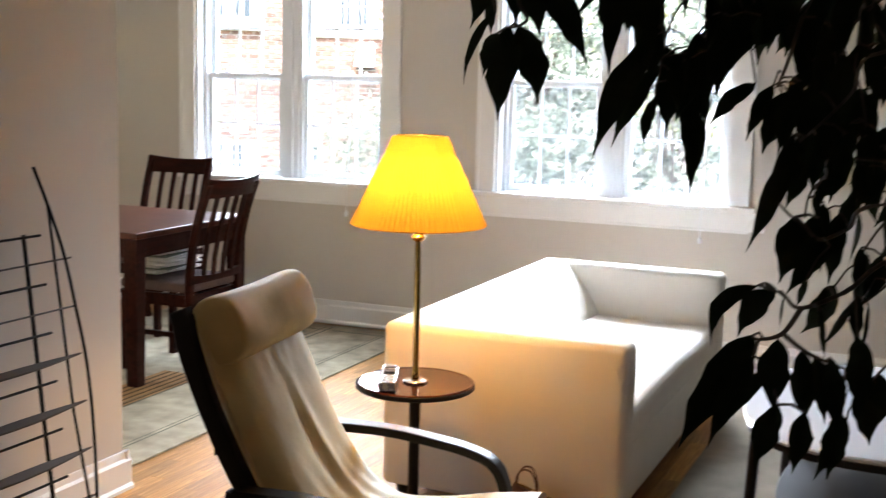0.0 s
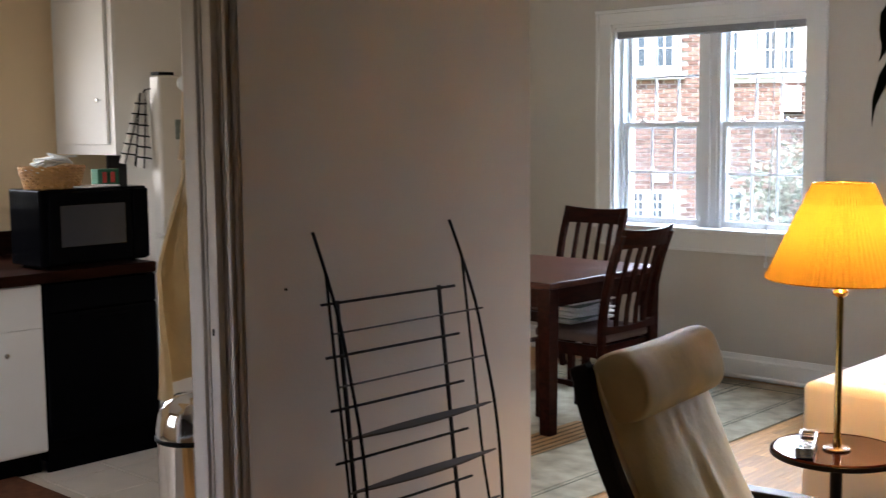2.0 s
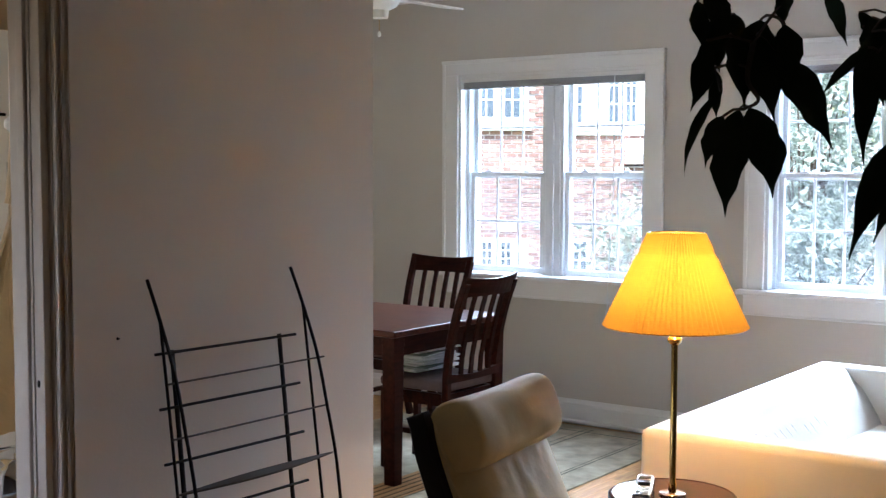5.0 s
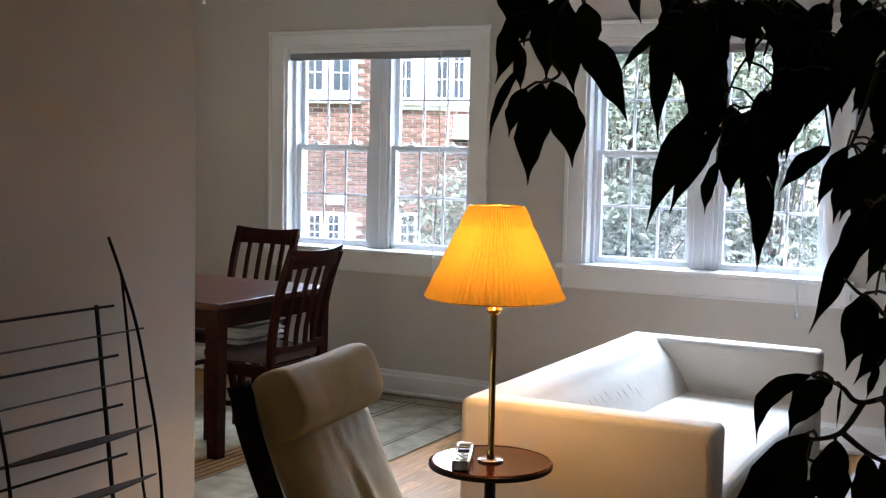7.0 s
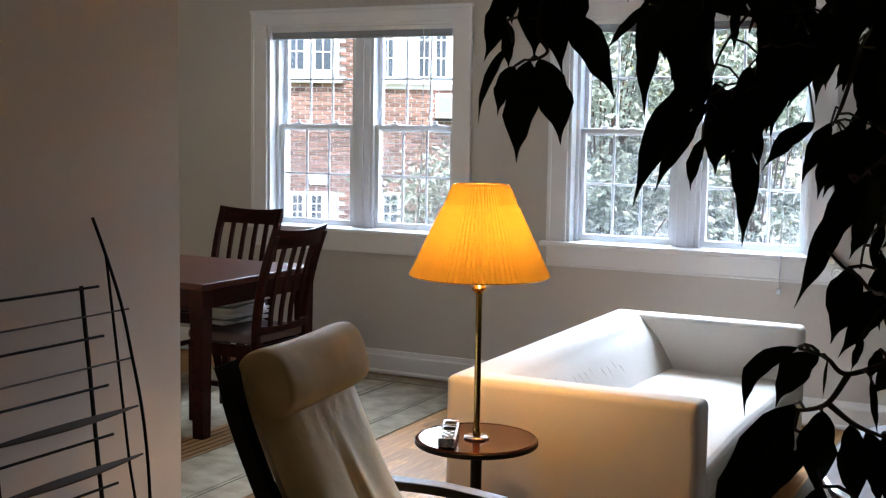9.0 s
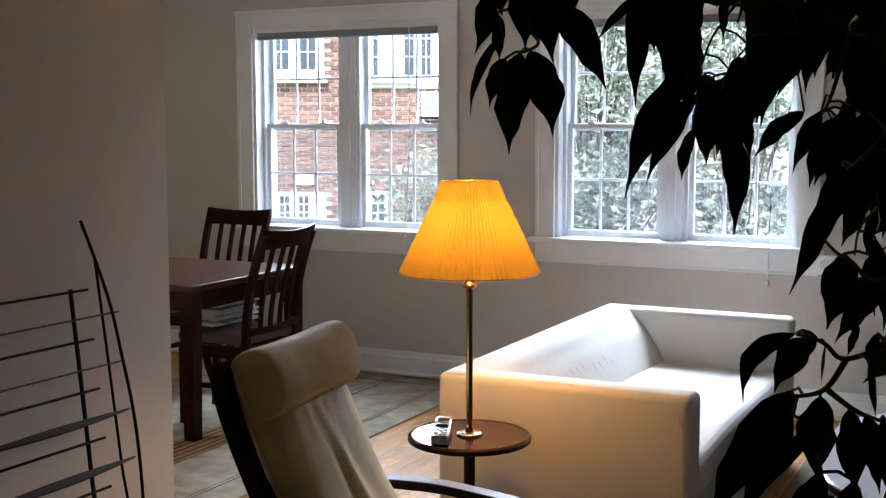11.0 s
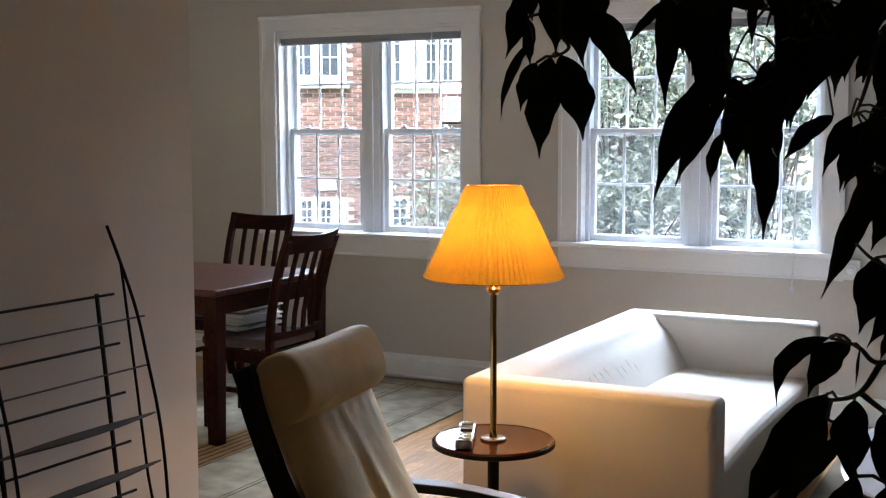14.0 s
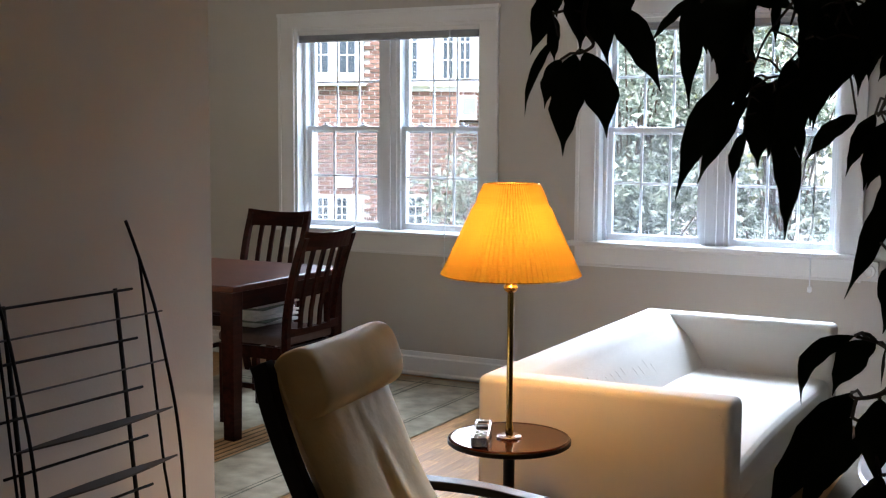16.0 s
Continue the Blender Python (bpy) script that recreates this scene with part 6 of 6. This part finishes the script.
    sprig(((-0.090, 0.813, 1.328), (-0.101, 0.805, 1.309), (-0.116, 0.797, 1.304), (-0.122, 0.795, 1.306)), [
        ((-0.125, 0.823, 1.302), (-0.174, 0.794, 1.210), 0.037, 0.05),
        ((-0.120, 0.796, 1.291), (-0.146, 0.763, 1.223), 0.021, 0.02),
        ((-0.104, 0.803, 1.304), (-0.102, 0.792, 1.249), 0.030, 0.05),
        ((-0.112, 0.811, 1.278), (-0.143, 0.796, 1.230), 0.015, 0.05),
    ], 0.0022)
    sprig(((-0.103, 0.815, 1.307), (-0.086, 0.822, 1.293), (-0.071, 0.840, 1.283), (-0.047, 0.872, 1.268)), [
        ((-0.089, 0.825, 1.292), (-0.081, 0.812, 1.236), 0.025, 0.05),
        ((-0.080, 0.834, 1.286), (-0.069, 0.838, 1.233), 0.025, -0.05),
        ((-0.100, 0.790, 1.257), (-0.113, 0.790, 1.206), 0.024, 0.04),
        ((-0.068, 0.841, 1.286), (-0.059, 0.826, 1.228), 0.023, 0.00),
        ((-0.051, 0.869, 1.299), (-0.044, 0.853, 1.237), 0.027, 0.00),
        ((-0.082, 0.808, 1.249), (-0.088, 0.807, 1.199), 0.021, 0.00),
        ((-0.057, 0.837, 1.244), (-0.064, 0.830, 1.191), 0.023, 0.00),
    ], 0.0022)
    limb(((-0.045, 1.512, 1.638), (-0.099, 1.488, 1.596), (-0.141, 1.471, 1.547), (-0.171, 1.458, 1.505)), 7, 0.072, 0.035)
    limb(((-0.026, 1.519, 1.563), (-0.068, 1.502, 1.514), (-0.107, 1.485, 1.464), (-0.133, 1.474, 1.414)), 7, 0.072, 0.035)
    limb(((-0.021, 1.543, 1.494), (-0.057, 1.528, 1.444), (-0.093, 1.513, 1.386), (-0.116, 1.503, 1.342)), 7, 0.072, 0.035)
    limb(((-0.001, 1.552, 1.402), (-0.038, 1.536, 1.358), (-0.074, 1.521, 1.314), (-0.098, 1.511, 1.269)), 6, 0.072, 0.035)
    limb(((0.006, 1.533, 1.304), (-0.037, 1.515, 1.266), (-0.074, 1.499, 1.229), (-0.112, 1.483, 1.199)), 5, 0.075, 0.030)
    limb(((0.013, 1.514, 1.22), (-0.023, 1.499, 1.175), (-0.06, 1.484, 1.131), (-0.09, 1.471, 1.086)), 5, 0.078, 0.030)
    limb(((-0.062, 1.559, 1.685), (-0.099, 1.543, 1.642), (-0.136, 1.527, 1.613), (-0.168, 1.513, 1.591)), 8, 0.075, 0.045)


ficus()


# ---- outside ----
structure("ground", box(-400, 400, 7.0, 800, -2.6, -2.2), GRASS, "lawn outside the windows", "ground")


def apartment_house():
    th = radians(33)
    base = Matrix.Translation((-13.45, 21.6, 0)) @ Matrix.Rotation(th, 4, "Z")
    h = thing("apartment_building", base, "red brick apartment building with white window bays", "building")
    # local x runs along the face, local -y looks at the windows
    part("wall", box(-14, 14, 0.03, 8, -2.2, 9.0), MORTAR, h)
    part("roof", slab([(-14.4, 9.0), (-14.4, 9.3), (14.4, 9.3), (14.4, 9.0)], -0.4, 8.4), ROOFM, h)

    def win(x0, x1, z0, z1, sashes, name="window"):
        w = part(name, box(x0, x1, -0.09, 0.02, z0, z1, 0.01, 1), HTRIM, h)
        part("sill", box(x0 - 0.06, x1 + 0.06, -0.16, 0.0, z0 - 0.09, z0, 0.01, 1), HTRIM, w)
        for a, b_, c, d in sashes:
            part("pane", box(a, b_, -0.10, -0.085, c, d), HGLASS, w)
            mm = box((a + b_) / 2 - 0.012, (a + b_) / 2 + 0.012, -0.115, -0.10, c, d)
            for k in (1, 2):
                zz = c + (d - c) * k / 3
                box(a, b_, -0.114, -0.10, zz - 0.012, zz + 0.012, bm=mm)
            part("glazing_bar", mm, HTRIM, w)

    win(-1.14, -0.02, 2.47, 3.85, ((-1.06, -0.76, 2.66, 3.75), (-0.52, -0.2, 2.66, 3.75)))
    win(0.80, 1.32, 2.47, 3.85, ((0.88, 1.10, 2.54, 3.7),))
    win(1.52, 2.40, 2.47, 3.85, ((1.66, 1.86, 2.56, 3.7), (2.02, 2.22, 2.56, 3.7)))
    win(-1.08, -0.06, -0.55, 0.08, ((-0.98, -0.78, -0.5, 0.02), (-0.58, -0.38, -0.5, 0.02)))
    win(0.88, 1.30, -0.6, 0.10, ((0.95, 1.22, -0.55, 0.05),))
    win(-4.2, -3.2, 2.47, 3.85, ((-4.1, -3.8, 2.6, 3.75), (-3.6, -3.3, 2.6, 3.75)))
    win(4.2, 5.2, 2.47, 3.85, ((4.3, 4.6, 2.6, 3.75), (4.8, 5.1, 2.6, 3.75)))
    part("lintel_band", box(0.66, 2.6, -0.05, 0.03, 2.28, 2.40, 0.01, 1), HTRIM, h)
    part("wall_plaque", box(-0.62, -0.26, -0.04, 0.03, 0.24, 0.48, 0.01, 1), HTRIM, h, "blank white plaque")
    ac = part("air_conditioner", box(2.02, 2.36, -0.32, 0.03, 1.68, 2.20, 0.02, 2), HTRIM, h, "white window air conditioner")
    part("grille", box(2.06, 2.32, -0.325, -0.318, 1.80, 2.14), INK, ac)
    part("bracket", box(2.0, 2.4, -0.30, 0.0, 1.63, 1.66), BLACK, ac)
    # bricks, laid one by one where they are seen best
    BL, BH, g = 0.235, 0.095, 0.024
    one = mesh_of(box(0, BL - g, -0.012, 0.03, 0, BH - g, 0.004, 1), "brick", BRICK)
    openings = ((-1.2, 0.04, 2.38, 3.9), (0.74, 2.46, 2.28, 3.9), (-1.14, 0.0, -0.64, 0.1), (0.82, 1.36, -0.7, 0.12))
    n = 0
    vs, fs = [], []
    for r in range(74):
        z = -1.6 + r * BH
        for c in range(37):
            x = -4.0 + c * BL + (BL / 2 if r % 2 else 0)
            if any(a - BL * 0.6 < x < b_ - BL * 0.4 and c0 - BH * 0.5 < z < d0 - BH * 0.5 for a, b_, c0, d0 in openings):
                continue
            if n < 300 and -1.2 < x < 2.4 and 0.5 < z < 2.3:
                piece("brick", one, h, Matrix.Translation((x, 0, z)))
                n += 1
            else:
                k = len(vs)
                x1, z1 = x + BL - g, z + BH - g
                vs += [(x, -0.012, z), (x1, -0.012, z), (x1, -0.012, z1), (x, -0.012, z1), (x, 0.03, z), (x1, 0.03, z), (x1, 0.03, z1), (x, 0.03, z1)]
                fs += [(k, k + 1, k + 2, k + 3), (k, k + 4, k + 5, k + 1), (k + 1, k + 5, k + 6, k + 2), (k + 2, k + 6, k + 7, k + 3), (k + 3, k + 7, k + 4, k)]
    me = bpy.data.meshes.new("brickwork")
    me.from_pydata(vs, [], fs)
    me.materials.append(BRICK)
    ob = new("brickwork", me)
    ob.parent = h
    ob["kind"] = "stuff"


def shrub(x, y, height, width, seed, count, material, label, leaf=0.078):
    """A leafy shrub or small tree: trunk, limbs and thousands of leaves in uneven clumps."""
    s = thing("shrub", pose(x, y, -2.2), label, "shrub", "shrubs outside the windows")
    rnd = random.Random(seed)
    part("trunk", tube([(0, 0, 0), (0.05, 0.03, height * 0.3), (-0.03, 0.05, height * 0.62)], 0.06, 8, taper=0.4), BARK, s)
    lim = bmesh.new()
    centres = []
    for k in range(46):
        a = rnd.uniform(0, 2 * math.pi)
        z = height * rnd.uniform(0.10, 0.98)
        r = width * (0.30 + 0.70 * rnd.random()) * (1.0 - 0.45 * (z / height))
        c = Vector((r * math.cos(a), r * math.sin(a), z))
        centres.append((c, rnd.uniform(0.22, 0.46)))
        tube([(0, 0, max(0.2, z * 0.5)), c * 0.55 + Vector((0, 0, z * 0.3)), c], 0.014, 5, bm=lim, taper=0.3)
    part("limb", lim, BARK, s)
    vs, fs = [], []
    for _ in range(count):
        c, rr = rnd.choice(centres)
        v = Vector((rnd.gauss(0, 1), rnd.gauss(0, 1), rnd.gauss(0, 0.8))) * rr * 0.55
        p = c + v
        d = Vector((rnd.gauss(0, 1), rnd.gauss(0, 1), rnd.gauss(-0.4, 0.7))).normalized()
        u = d.cross(Vector((rnd.gauss(0, 1), rnd.gauss(0, 1), rnd.gauss(0, 1)))).normalized()
        L = leaf * rnd.uniform(0.6, 1.3)
        w = L * 0.26
        n_ = d.cross(u) * (L * 0.12)
        k = len(vs)
        vs += [p, p + d * L * 0.45 + u * w + n_, p + d * L, p + d * L * 0.45 - u * w + n_]
        fs += [(k, k + 1, k + 2), (k, k + 2, k + 3)]
    me = bpy.data.meshes.new("crown")
    me.from_pydata([tuple(v) for v in vs], [], fs)
    me.materials.append(material)
    ob = new("crown", me)
    ob.parent = s


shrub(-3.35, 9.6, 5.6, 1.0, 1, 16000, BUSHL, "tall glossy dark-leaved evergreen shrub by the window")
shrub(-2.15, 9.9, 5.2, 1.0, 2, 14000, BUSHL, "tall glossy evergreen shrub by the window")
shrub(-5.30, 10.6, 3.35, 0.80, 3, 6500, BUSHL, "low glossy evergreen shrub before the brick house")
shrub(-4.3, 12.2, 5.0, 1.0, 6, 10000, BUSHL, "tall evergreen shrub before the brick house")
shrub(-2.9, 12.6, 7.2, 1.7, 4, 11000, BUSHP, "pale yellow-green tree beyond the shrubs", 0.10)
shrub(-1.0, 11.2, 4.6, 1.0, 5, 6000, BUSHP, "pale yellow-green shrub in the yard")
apartment_house()

# oak strips, laid one by one
PW, PL = 0.062, 0.52
plank = mesh_of(box(0, PW - 0.0004, 0, PL - 0.0006, -0.012, 0.0, 0.0006, 1), "plank", OAK)
n = 0
vs, fs = [], []
for i in range(70):
    x = -2.775 + i * PW
    off = (i * 0.37) % 1 * PL
    for j in range(-3, 10):
        y = 1.2 + j * PL - off
        if y + PL > 6.2:
            continue
        if n < 300 and x < -0.85 and 1.9 < y < 5.0:
            piece("plank", plank, floor, Matrix.Translation((x, y, 0)))
            n += 1
        else:
            k = len(vs)
            a, b_ = x + PW - 0.0004, y + PL - 0.0006
            vs += [(x, y, 0), (a, y, 0), (a, b_, 0), (x, b_, 0), (x, y, -0.012), (a, y, -0.012), (a, b_, -0.012), (x, b_, -0.012)]
            fs += [(k, k + 1, k + 2, k + 3), (k, k + 4, k + 5, k + 1), (k + 1, k + 5, k + 6, k + 2), (k + 2, k + 6, k + 7, k + 3), (k + 3, k + 7, k + 4, k)]
me = bpy.data.meshes.new("strip_floor")
me.from_pydata(vs, [], fs)
me.materials.append(OAK)
ob = new("strip_floor", me)
ob.parent = floor
ob["kind"] = "stuff"
